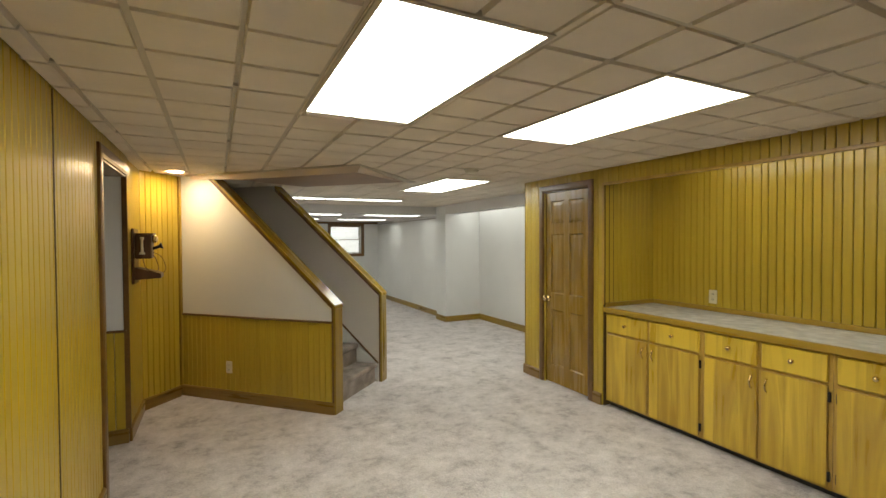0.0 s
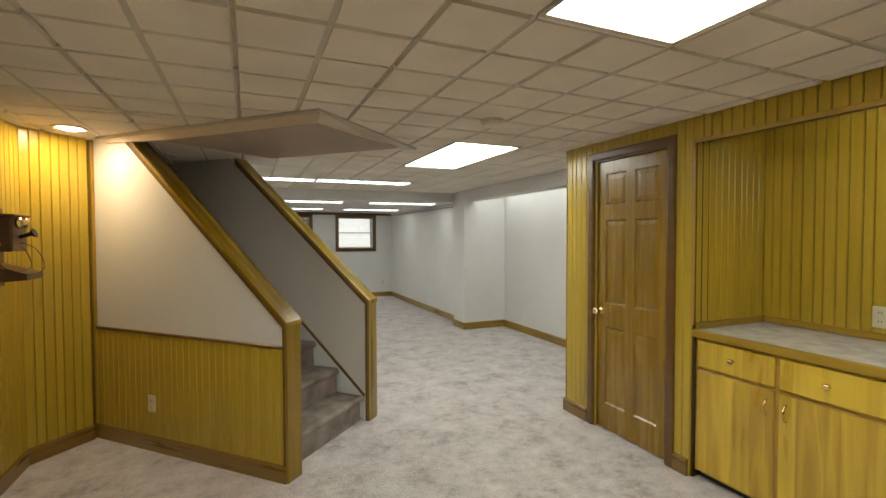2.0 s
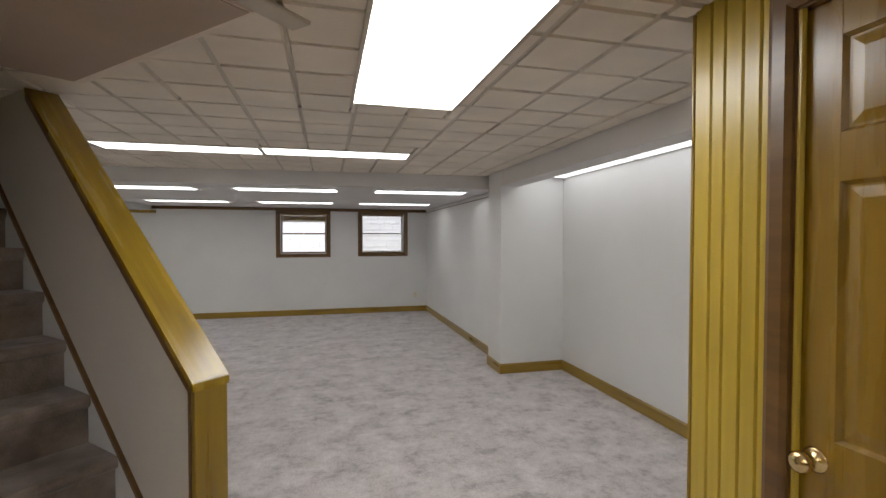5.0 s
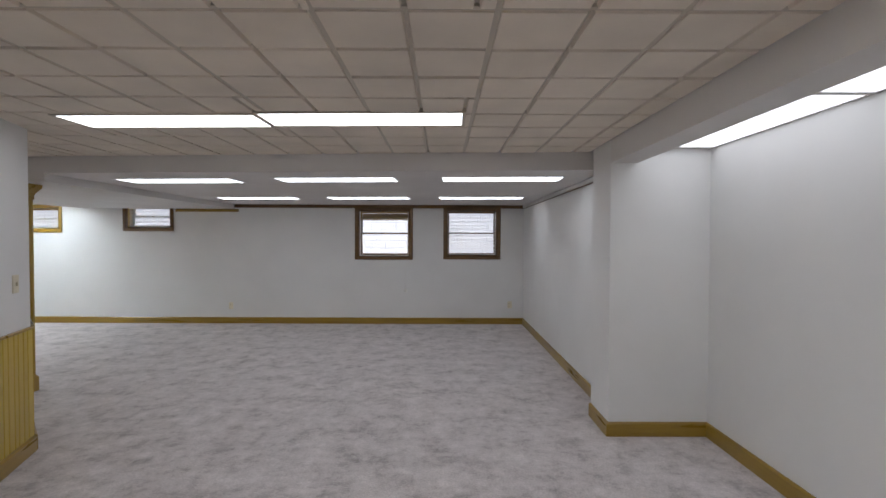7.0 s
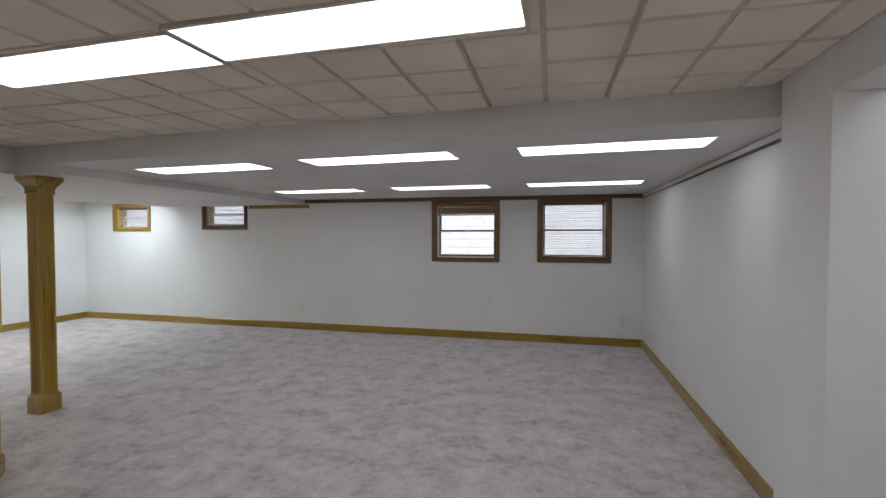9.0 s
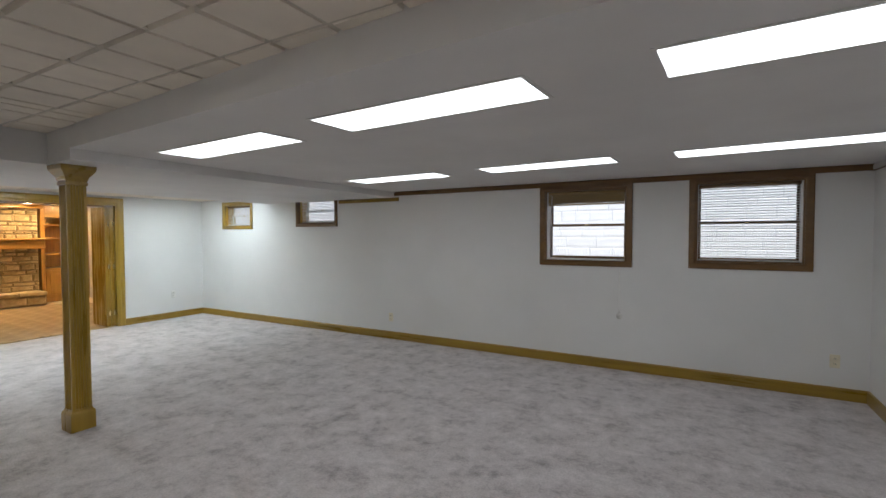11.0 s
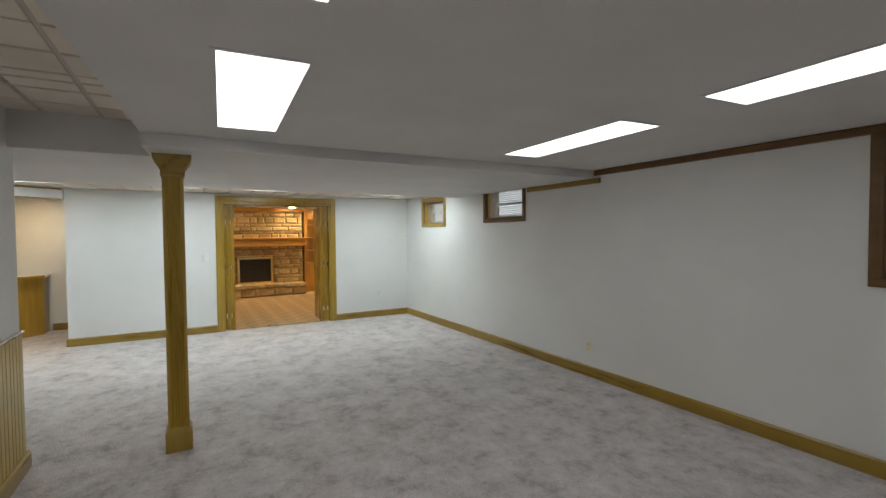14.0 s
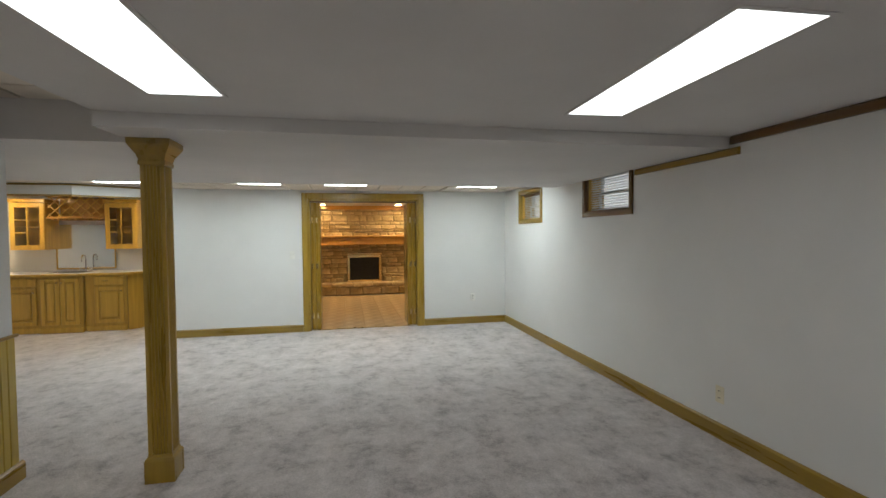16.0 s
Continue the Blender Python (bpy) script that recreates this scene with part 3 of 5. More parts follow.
# ---- fluorescent fittings
def troffer(x0, x1, y0, y1, z, label, rot=0.0, tone=PANEL_L, rim=TBAR, drop=0.007):
    cx, cy = (x0 + x1) / 2, (y0 + y1) / 2
    hx, hy = (x1 - x0) / 2, (y1 - y0) / 2
    o = thing("ceiling_light", label, "ceiling light", "fluorescent ceiling panels", Matrix.Translation((cx, cy, z)) @ Matrix.Rotation(radians(rot), 4, 'Z'))
    f = Geo()
    for a in ((-hx - 0.012, hx + 0.012, -hy - 0.012, -hy + 0.006), (-hx - 0.012, hx + 0.012, hy - 0.006, hy + 0.012),
              (-hx - 0.012, -hx + 0.006, -hy + 0.006, hy - 0.006), (hx - 0.006, hx + 0.012, -hy + 0.006, hy - 0.006)):
        f.box(*a, -drop, 0.036)
    f.ob("frame", rim, o)
    Geo().box(-hx + 0.006, hx - 0.006, -hy + 0.006, hy - 0.006, -0.003, 0.009).ob("diffuser", tone, o)
    return o


for k, L in enumerate(MAIN_L):
    troffer(*L, CEIL, "glowing white fluorescent panel in the tiled ceiling", 0 if k < 3 else -1.5, WIDE_L if k < 3 else PANEL_L)
for x0, x1, y in ((-0.57, 0.585, 8.60), (1.025, 2.175, 8.475), (2.62, 3.745, 8.385), (-0.565, 0.56, 10.555), (1.02, 2.15, 10.465), (2.575, 3.735, 10.40)):
    troffer(x0, x1, y - 0.155, y + 0.155, LOW, "narrow glowing fluorescent panel in the plaster ceiling", -3.3, PANEL_L, CEIL_W, 0.0035)
for y in (6.12, 4.90):
    troffer(4.055, 4.565, y, y + 1.19, 2.115, "glowing fluorescent panel in the strip beside the wall", 0, STRIP_L, CEIL_W, 0.0035)
for L in KIT_L:
    troffer(*L, 2.05, "glowing fluorescent panel in the lower tiled ceiling", 0, KITCHEN_L)


def downlight(x, y, z, label, r=0.075, tone=BULB):
    o = thing("recessed_light", label, "recessed light", "", Matrix.Translation((x, y, z)))
    Geo().lathe([(r + 0.025, -0.001), (r + 0.025, -0.008), (r, -0.010), (r - 0.008, 0.0), (r - 0.008, 0.012)]).ob("trim_ring", TBAR, o, "", True)
    Geo().lathe([(0.004, -0.014), (r * 0.6, -0.012), (r - 0.012, -0.004), (r - 0.012, 0.010)]).ob("bulb", tone, o, "", True)
    return o


for y in (-0.9, 0.45, 1.80):
    o = thing("valance_light", "fluorescent tube glowing behind the niche valance", "strip light", "tubes behind the valance", Matrix.Translation((3.40, y, 2.145)))
    Geo().box(-0.03, 0.03, -0.60, 0.60, 0.0, 0.024).ob("housing", TBAR, o)
    Geo().lathe([(0.013, -0.56), (0.013, 0.56)], Matrix.Translation((0, 0, -0.014)) @ Matrix.Rotation(radians(90), 4, 'X'), 10).ob("tube", VALANCE, o, "", True)
downlight(-0.29, 4.60, CEIL, "round recessed lamp glowing warm in the corner")


# ---------------------------------------------------------------- trim
def facing(x, y, out):
    """A frame on a wall at (x, y): local y points out of the wall at the angle out, local x runs along it."""
    return Matrix.Translation((x, y, 0)) @ Matrix.Rotation(radians(out - 90), 4, 'Z')


def strip(name, p, q, h, d, material, z=0.0, label="", category="trim", ch=0.012):
    """A board along the line from p to q, standing out to its left by d, with a chamfered upper edge."""
    p, q = Vector((*p, 0)), Vector((*q, 0))
    ang = math.degrees(math.atan2((q - p).y, (q - p).x))
    n = (q - p).length
    g = Geo().prism([(0, 0), (d, 0), (d, h - ch), (d * 0.45, h), (0, h)], 0, n, 'x')
    o = g.ob(name, material)
    o.matrix_basis = Matrix.Translation((p.x, p.y, z)) @ Matrix.Rotation(radians(ang), 4, 'Z')
    return structure(o, label or "varnished oak baseboard along the wall", category)


def skirting(pts, h=0.105, d=0.018, material=None):
    for a, b in zip(pts[:-1], pts[1:]):
        strip("baseboard", a, b, h, d, material or TRIM, 0.0, "", "baseboard")


skirting([(4.0, 7.752), (4.0, WIN_Y)])
skirting([(4.0, WIN_Y), (END_X, WIN_Y)])
skirting([(END_X, WIN_Y), (END_X, 10.462)])
skirting([(END_X, 8.678), (END_X, 6.932)])
skirting([(END_X + 0.018, 6.95), (-6.70, 6.95)])
skirting([(R2_X, 4.07), (R2_X, 7.36)])
skirting([(R2_X - 0.018, 7.36), (3.832, 7.36)])
skirting([(3.85, 7.36), (3.85, 7.75)])
skirting([(RIGHT_X, 3.785), (RIGHT_X, 4.065)], 0.105, 0.018, TRIM2)
skirting([(RIGHT_X, 2.89), (RIGHT_X, 2.99)], 0.105, 0.018, TRIM2)
skirting([st(0.0, 0.0)[:2], st(0.0, 1.765)[:2]], 0.105, 0.016, TRIM2)
skirting([(LEFT_X, 3.02), (LEFT_X, -3.0)], 0.105, 0.018, TRIM2)
skirting([(-0.58, 4.665), (-0.58, 3.965)], 0.105, 0.018, TRIM2)
skirting([(-0.302, 4.972), (-0.58, 4.665)], 0.105, 0.018, TRIM2)
skirting([(-0.58, 3.956), (-2.2, 3.956)], 0.105, 0.018, TRIM2)
skirting([(J[0], 4.12), J])
skirting([(J[0] - 0.018, J[1] + 0.012), (K2[0], K2[1] + 0.012)])
skirting([(K2[0] + 0.008, K2[1] + 0.008), (K[0] + 0.008, K[1] + 0.008)])
skirting([(K[0] + 0.012, K[1]), (A[0] + 0.012, A[1])])

# dark crown strip on the window wall, stepping down under the duct
strip("trim", (4.0, WIN_Y), (-0.895, WIN_Y), 0.055, 0.022, DTRIM, LOW - 0.055, "dark oak strip under the plaster ceiling")
strip("trim", (-0.83, WIN_Y), (-1.89, WIN_Y), 0.05, 0.024, TRIM, SOFF - 0.052, "oak strip under the boxed duct")
strip("trim", (4.0, 7.76), (4.0, WIN_Y), 0.045, 0.02, CEIL_W, LOW - 0.047, "narrow painted strip under the plaster ceiling")
strip("trim", (4.0, 7.76), (4.0, WIN_Y), 0.008, 0.022, DTRIM, LOW - 0.058, "thin dark line under the painted strip")


# ---------------------------------------------------------------- panelling, board by board
PLANKS = {}


def plank(w, h):
    key = (round(w, 3), round(h, 3))
    if key not in PLANKS:
        c = 0.0055
        PLANKS[key] = Geo().prism([(-w / 2 + 0.0016, 0), (w / 2 - 0.0016, 0), (w / 2 - 0.0016, 0.006), (w / 2 - c, 0.012), (-w / 2 + c, 0.012), (-w / 2 + 0.0016, 0.006)][::-1],
                                  0, h).mesh("plank", PANEL)
    return PLANKS[key]


WIDTHS = (0.066, 0.056, 0.061, 0.050)


def boards(parent, m, length, z0, z1, openings=()):
    """Grooved boards along a wall; m puts local x along the wall and local y out of it."""
    a, k = 0.0, 0
    while a < length - 0.012:
        w = min(WIDTHS[k % 4], length - a)
        k += 1
        c = a + w / 2
        z = z0
        for h0, h1 in sorted([(o[2], o[3]) for o in openings if o[0] < c < o[1]]) + [(z1, z1)]:
            if h0 - z > 0.02:
                o = new("plank", plank(w, h0 - z))
                o.parent = parent
                o.matrix_basis = m @ Matrix.Translation((c, 0, z))
            z = max(z, h1)
        a += w


ob = bpy.data.objects
boards(ob["wall_left"], facing(LEFT_X - 0.0115, 3.10, 0), 4.6, 0, CEIL + 0.012)
boards(ob["wall_left"], facing(LEFT_X - 0.0115, 3.96, 0), 0.86, 2.03, CEIL + 0.012)
boards(ob["wall_right"], facing(RIGHT_X + 0.0115, -1.38, 180), 5.425, 0, CEIL + 0.012,
       [(-0.01, 4.251, 0, 2.035), (4.435, 5.095, 0, 2.035)])
boards(ob["wall_right"], facing(RIGHT_X + 0.0115, -2.2, 180), 0.82, 0, CEIL + 0.012)
boards(ob["wall_niche"], facing(3.8615, -1.38, 180), 4.25, 0.9, 2.168)
boards(ob["wall_niche"], facing(3.86, 2.8815, -90), 0.64, 0.9, 2.168)
boards(ob["wall_return"], facing(3.22, 4.036, 90) @ Matrix.Translation((-0.02, 0, 0)), 0.13, 0, CEIL + 0.012)
boards(ob["wall_telephone"], facing(-0.5915, 4.675, 0), 0.70, 0, CEIL + 0.012)
dv = Vector((-0.31 + 0.592, 4.985 - 4.67, 0))
boards(ob["wall_telephone"], facing(-0.311, 4.984, math.degrees(math.atan2(dv.y, dv.x)) - 90), dv.length, 0, CEIL + 0.012)
boards(ob["wall_stair_near"], STAIR @ facing(0.0118, 0.03, 180), 1.72, 0, 0.80)
boards(ob["wall_hall"], facing(-0.60, 3.9718, -90), 1.55, 0, 0.84)
boards(ob["wall_stair_back"], facing(J[0], 7.4202, 90), 0.96, 0, 0.83)
dv = Vector((K[0] - A[0], K[1] - A[1], 0))
boards(ob["wall_stair_back"], facing(K[0], K[1], math.degrees(math.atan2(dv.y, dv.x)) - 90), dv.length, 0, 0.83)
boards(ob["wall_stair_back"], facing(K2[0], K2[1], 45), 0.45, 0, 0.83)

# cap strips on the wainscot
structure(Geo().bbox(-0.008, 0.012, 0.0, 1.73, 0.80, 0.818, 0.004, STAIR).ob("trim", DTRIM), "thin oak strip on top of the wainscot", "trim")
structure(Geo().bbox(-2.2, -0.585, 3.95, 3.972, 0.84, 0.858, 0.004).ob("trim", DTRIM), "thin oak strip on top of the wainscot", "trim")
structure(Geo().bbox(J[0] - 0.02, K2[0], 7.42, 7.442, 0.83, 0.848, 0.004).ob("trim", TRIM), "thin oak strip on top of the wainscot", "trim")
structure(Geo().bbox(-0.0, dv.length, 0.0, 0.022, 0.83, 0.848, 0.004, facing(K[0], K[1], math.degrees(math.atan2(dv.y, dv.x)) - 90)).ob("trim", TRIM),
          "thin oak strip on top of the wainscot", "trim")
structure(Geo().bbox(0.0, 0.45, 0.0, 0.022, 0.83, 0.848, 0.004, facing(K2[0], K2[1], 45)).ob("trim", TRIM), "thin oak strip on top of the wainscot", "trim")
structure(Geo().bbox(-0.012, 0.03, 1.735, 1.80, 0.0, CEIL, 0.004, STAIR).ob("trim", TRIM_Z), "oak corner strip between panelling and stair wall", "trim")
# joint cover on the left wall and corner strips
structure(Geo().bbox(LEFT_X, LEFT_X + 0.004, 2.23, 2.242, 0.1, CEIL, 0.0015).ob("trim", GROOVE), "dark joint between panelling sheets", "trim")
structure(Geo().bbox(RIGHT_X - 0.006, RIGHT_X + 0.02, 4.042, 4.052, 0.1, CEIL, 0.003).ob("trim", TRIM_Z), "oak corner strip of the panelling", "trim")
structure(Geo().bbox(RIGHT_X - 0.006, RIGHT_X + 0.012, -1.38, 2.87, 2.018, 2.042, 0.004).bbox(RIGHT_X - 0.006, RIGHT_X + 0.012, 2.866, 2.888, 0.93, 2.042, 0.004).ob("trim", CABF),
          "oak edge strip round the counter niche", "trim")


def casing(name, m, w, h, board, d, material, label, sill=False):
    """Mitred boards round an opening of width w and height h; local x along the wall, y out of it."""
    o = thing(name, label, "door frame" if not sill else "window frame", "", m, "structure")
    prof = [(0, 0.0), (d * 0.6, 0.0), (d, board * 0.25), (d, board * 0.8), (d * 0.75, board), (0, board)]
    # uprights and head as chamfered profiles
    for side in (-1, 1):
        g = Geo()
        n = len(prof)
        v = []
        for z, ext in ((0.0 if not sill else -board, 0), (h + board, 1)):
            for y, a in prof:
                zz = z if (ext == 0 and not sill) else (h + a if ext else -a)
                v.append((side * (w / 2 + a), y, zz))
        f = [(i, (i + 1) % n, n + (i + 1) % n, n + i) for i in range(n)] + [tuple(range(n))[::-1], tuple(range(n, 2 * n))]
        if side < 0:
            f = [t[::-1] for t in f]
        g.add(v, f)
        g.ob("jamb_board", material, o)
    for lev in ((1,) if not sill else (1, -1)):
        v = []
        for side in (-1, 1):
            for y, a in prof:
                v.append((side * (w / 2 + a), y, (h + a) if lev > 0 else -a))
        n = len(prof)
        f = [(i, (i + 1) % n, n + (i + 1) % n, n + i) for i in range(n)] + [tuple(range(n))[::-1], tuple(range(n, 2 * n))]
        if lev > 0:
            f = [t[::-1] for t in f]
        Geo().add(v, f).ob("head_board" if lev > 0 else "sill_board", material, o)
    return o


# left opening with its lining
c = casing("door_frame", facing(LEFT_X, 3.53, 0), 0.86, 2.03, 0.075, 0.02, DTRIM, "dark oak casing round the side hall opening")
for part_ in [p for p in c.children if p.name.startswith("jamb_board") and min(v.co.x for v in p.data.vertices) < 0]:
    bpy.data.objects.remove(part_)
Geo().bbox(-0.455, -0.432, -0.03, 0.006, 0, 2.03, 0.003).ob("corner_board", DTRIM, c)
Geo().box(0.418, 0.43, -0.13, 0.0, 0, 2.03).box(-0.43, 0.418, -0.13, 0.0, 2.018, 2.03).ob("lining", DTRIM, c)


# ---------------------------------------------------------------- six-panel door
def six_panel_door():
    o = thing("door_1", "closed six-panel oak door with brass knob", "door", "", facing(RIGHT_X + 0.02, 3.385, 180), "structure")
    w, h, t = 0.645, 2.02, 0.036
    cols = [(-w / 2 + 0.085, -0.04), (0.04, w / 2 - 0.085)]
    rows = [(0.20, 0.785), (0.96, 1.585), (1.70, 1.93)]
    xs = [-w / 2, cols[0][0], cols[0][1], cols[1][0], cols[1][1], w / 2]
    zs = [0.012, rows[0][0], rows[0][1], rows[1][0], rows[1][1], rows[2][0], rows[2][1], h]
    g = Geo()
    for i in (0, 2, 4):
        g.box(xs[i], xs[i + 1], -t, 0, zs[0], zs[-1])
    g.ob("stile", DOORW, o)
    g = Geo()
    for k in (0, 2, 4, 6):
        for i in (1, 3):
            g.box(xs[i], xs[i + 1], -t, -0.0008, zs[k], zs[k + 1])
    g.ob("rail", DOORW, o)
    for c0, c1 in cols:
        for r0, r1 in rows:
            g = Geo()
            lv = [(0.0, -0.001), (0.009, -0.012), (0.015, -0.012), (0.042, -0.0075)]
            v, f = [], []
            for d, y in lv:
                v += [(c0 + d, y, r0 + d), (c1 - d, y, r0 + d), (c1 - d, y, r1 - d), (c0 + d, y, r1 - d)]
            for k in range(3):
                f += [(4 * k + j, 4 * k + (j + 1) % 4, 4 * k + 4 + (j + 1) % 4, 4 * k + 4 + j) for j in range(4)]
            f.append((12, 13, 14, 15))
            g.add(v, [t_[::-1] for t_ in f])
            g.ob("panel", DOORW, o)
    # knob on the far edge, hinges on the near edge
    kx = w / 2 - 0.045
    knob = Geo().lathe([(0.030, 0.0), (0.032, 0.004), (0.026, 0.008), (0.011, 0.012), (0.011, 0.034), (0.020, 0.038), (0.027, 0.048), (0.027, 0.058), (0.018, 0.067), (0.004, 0.07)],
                       Matrix.Translation((kx, 0.0, 0.90)) @ Matrix.Rotation(radians(-90), 4, 'X')).ob("door_handle", BRASS, o, "brass door knob", True)
    for z in (0.22, 1.02, 1.80):
        Geo().bbox(-w / 2 - 0.012, -w / 2 + 0.006, -0.004, 0.012, z - 0.045, z + 0.045, 0.003).ob("hinge", BRASS if z > 1.5 else BLACKM, o)
    return o


six_panel_door()
c = casing("door_frame", facing(RIGHT_X, 3.385, 180), 0.66, 2.03, 0.064, 0.018, DTRIM, "dark oak casing round the six-panel door")
Geo().box(-0.33, -0.3245, -0.10, 0.002, 0, 2.03).box(0.3245, 0.33, -0.10, 0.002, 0, 2.03).box(-0.3245, 0.3245, -0.10, 0.002, 2.024, 2.03).ob("lining", DTRIM, c)
structure(Geo().box(3.335, 3.36, 3.0, 3.8, 0, 2.2).ob("wall_closet", WHITE), "closing wall behind the door", "wall")


# ---------------------------------------------------------------- built-in base cabinets
def knob_at(parent, x, y, z):
    return Geo().lathe([(0.011, 0), (0.011, 0.003), (0.006, 0.006), (0.006, 0.014), (0.015, 0.018), (0.016, 0.024), (0.010, 0.030), (0.002, 0.031)],
                       Matrix.Translation((x, y, z)) @ Matrix.Rotation(radians(-90), 4, 'X'), 14).ob("knob", BRASS, parent, "", True)


def bow_pull(parent, x, y, z, n=0.085):
    pts = [(x, y, z - n / 2), (x, y + 0.012, z - n / 2 + 0.006)] + [(x, y + 0.014 + 0.012 * math.sin(math.pi * i / 6), z - n / 2 + 0.012 + (n - 0.024) * i / 6) for i in range(7)] + \
          [(x, y + 0.012, z + n / 2 - 0.006), (x, y, z + n / 2)]
    o = tube("pull", pts, 0.0055, BRASS, parent)
    return o


def base_unit(label, W=0.928, seed=0):
    """Two drawers over two doors. Local x along the front, y outwards, z up."""
    o = thing("base_cabinet", label, "cabinet", "base cabinets in the niche")
    g = Geo().box(0, W, -0.60, -0.02, 0.05, 0.865)
    g.ob("body", CABF, o)
    f = Geo()
    for a, b in ((0, 0.03), (W / 2 - 0.022, W / 2 + 0.022), (W - 0.03, W)):
        f.box(a, b, -0.02, 0, 0.05, 0.865)
    for z0, z1 in ((0.05, 0.075), (0.66, 0.69), (0.845, 0.865)):
        f.box(0.03, W / 2 - 0.022, -0.02, -0.0006, z0, z1)
        f.box(W / 2 + 0.022, W - 0.03, -0.02, -0.0006, z0, z1)
    f.ob("face_frame", CABF, o)
    Geo().box(0, W, -0.56, -0.05, 0.0, 0.05).ob("toe_kick", DARKP, o)
    for k, (a, b) in enumerate(((0.02, W / 2 - 0.012), (W / 2 + 0.012, W - 0.02))):
        d = Geo().bbox(a, b, 0.0, 0.019, 0.685, 0.848, 0.006).ob("drawer_front", CAB, o)
        knob_at(d, (a + b) / 2, 0.019, 0.768)
        d = Geo().bbox(a, b, 0.0, 0.0175, 0.064, 0.668, 0.006).ob("door", CABF, o)
        cuts = [a + 0.003, *[a + (b - a) * c for c in ((0.38, 0.81), (0.27, 0.62))[(k + seed) % 2]], b - 0.003]
        for c0, c1 in zip(cuts[:-1], cuts[1:]):
            Geo().bbox(c0 + 0.0002, c1 - 0.0002, 0.0174, 0.0192, 0.067, 0.665, 0.0006).ob("stave", CAB, d)
        bow_pull(d, b - 0.035 if k == 0 else a + 0.035, 0.017, 0.575)
        for z in (0.13, 0.60):
            x = a if k == 0 else b
            Geo().bbox(x - 0.012, x + 0.004, 0.0, 0.014, z - 0.03, z + 0.03, 0.003).ob("hinge", BLACKM, d)
    return o


first = base_unit("honey birch base cabinet with two drawers and two doors")
CABX = RIGHT_X + 0.03
first.matrix_basis = facing(CABX, 1.937, 180)
second = base_unit("honey birch base cabinet with two drawers and two doors", 0.790, 1)
second.matrix_basis = facing(CABX, 1.144, 180)
for y in (0.351, -0.442, -1.235):
    copy_thing(second, facing(CABX, y, 180))
ct = thing("countertop", "grey stone-pattern laminate worktop with oak edge", "worktop")
Geo().box(RIGHT_X + 0.018, 3.85, -1.375, 2.866, 0.866, 0.905).ob("slab", COUNTER, ct)
Geo().bbox(RIGHT_X - 0.012, RIGHT_X + 0.018, -1.375, 2.866, 0.862, 0.909, 0.006).ob("edge_strip", TRIM_L, ct, "oak front edge")
Geo().bbox(3.83, 3.849, -1.375, 2.846, 0.906, 0.945, 0.004).ob("upstand", TRIM_L, ct)
Geo().bbox(RIGHT_X + 0.02, 3.849, 2.847, 2.868, 0.906, 0.945, 0.004).ob("upstand", TRIM, ct)


# ---------------------------------------------------------------- outlets and switches
def outlet(m, material, label, switch=False, name="outlet"):
    o = thing("light_switch" if switch else name, label, "switch" if switch else "outlet", "", m)
    Geo().bbox(-0.036, 0.036, 0, 0.006, -0.058, 0.058, 0.003).ob("cover_plate", material, o)
    if switch:
        Geo().bbox(-0.006, 0.006, 0.004, 0.018, -0.012, 0.014, 0.003).ob("toggle", material, o)
    else:
        for z in (-0.024, 0.024):
            s = Geo().bbox(-0.016, 0.016, 0.004, 0.008, z - 0.016, z + 0.016, 0.002).ob("socket", material, o)
            Geo().box(-0.008, -0.005, 0.0078, 0.0086, z - 0.006, z + 0.007).box(0.005, 0.008, 0.0078, 0.0086, z - 0.006, z + 0.007).ob("slot", DARKP, s)
    return o


def up(m, z):
    return m @ Matrix.Translation((0, 0, z))


outlet(up(facing(3.849, 2.26, 180), 1.03), PLATE, "ivory outlet plate on the panelled niche wall")
outlet(up(STAIR @ facing(-0.001, 1.152, 180), 0.325), PLATE, "ivory outlet plate on the grooved wainscot")
outlet(up(facing(-0.97, WIN_Y, -90), 0.30), PLATE, "ivory outlet plate low on the white wall")
outlet(up(facing(3.77, WIN_Y, -90), 0.33), PLATE, "ivory outlet plate low on the white wall")
outlet(up(facing(END_X, 11.23, 0), 0.41), PLATEW, "white outlet plate on the end wall")
outlet(up(facing(END_X, 8.54, 0), 1.115), PLATEW, "white switch plate beside the wide doorway", True)
ang = math.degrees(math.atan2(K[1] - A[1], K[0] - A[0])) - 90
outlet(up(facing(K[0] + (A[0] - K[0]) * 0.16, K[1] + (A[1] - K[1]) * 0.16, ang), 1.15), PLATE, "ivory double switch plate on the white wall", True)
o = thing("cable_plate", "small round white cable cover on the wall", "cover plate", "", up(facing(2.0, WIN_Y, -90), 0.57))
Geo().lathe([(0.032, 0), (0.032, 0.004), (0.026, 0.009), (0.004, 0.010)], Matrix.Rotation(radians(-90), 4, 'X')).ob("disc", PLATEW, o, "", True)
tube("cord", [(0, 0.004, 0.03), (0.004, 0.004, 0.25), (-0.002, 0.004, 0.50)], 0.003, PLATEW, o)

o = thing("smoke_detector", "round cream smoke detector on the tiled ceiling", "smoke detector", "", Matrix.Translation((2.12, 3.40, CEIL)))
Geo().lathe([(0.062, 0.004), (0.065, -0.012), (0.058, -0.030), (0.035, -0.036), (0.004, -0.037)]).ob("housing", PLATE, o, "", True)
Geo().lathe([(0.075, 0.004), (0.075, -0.006), (0.066, -0.008)]).ob("base_ring", PLATE, o, "", True)

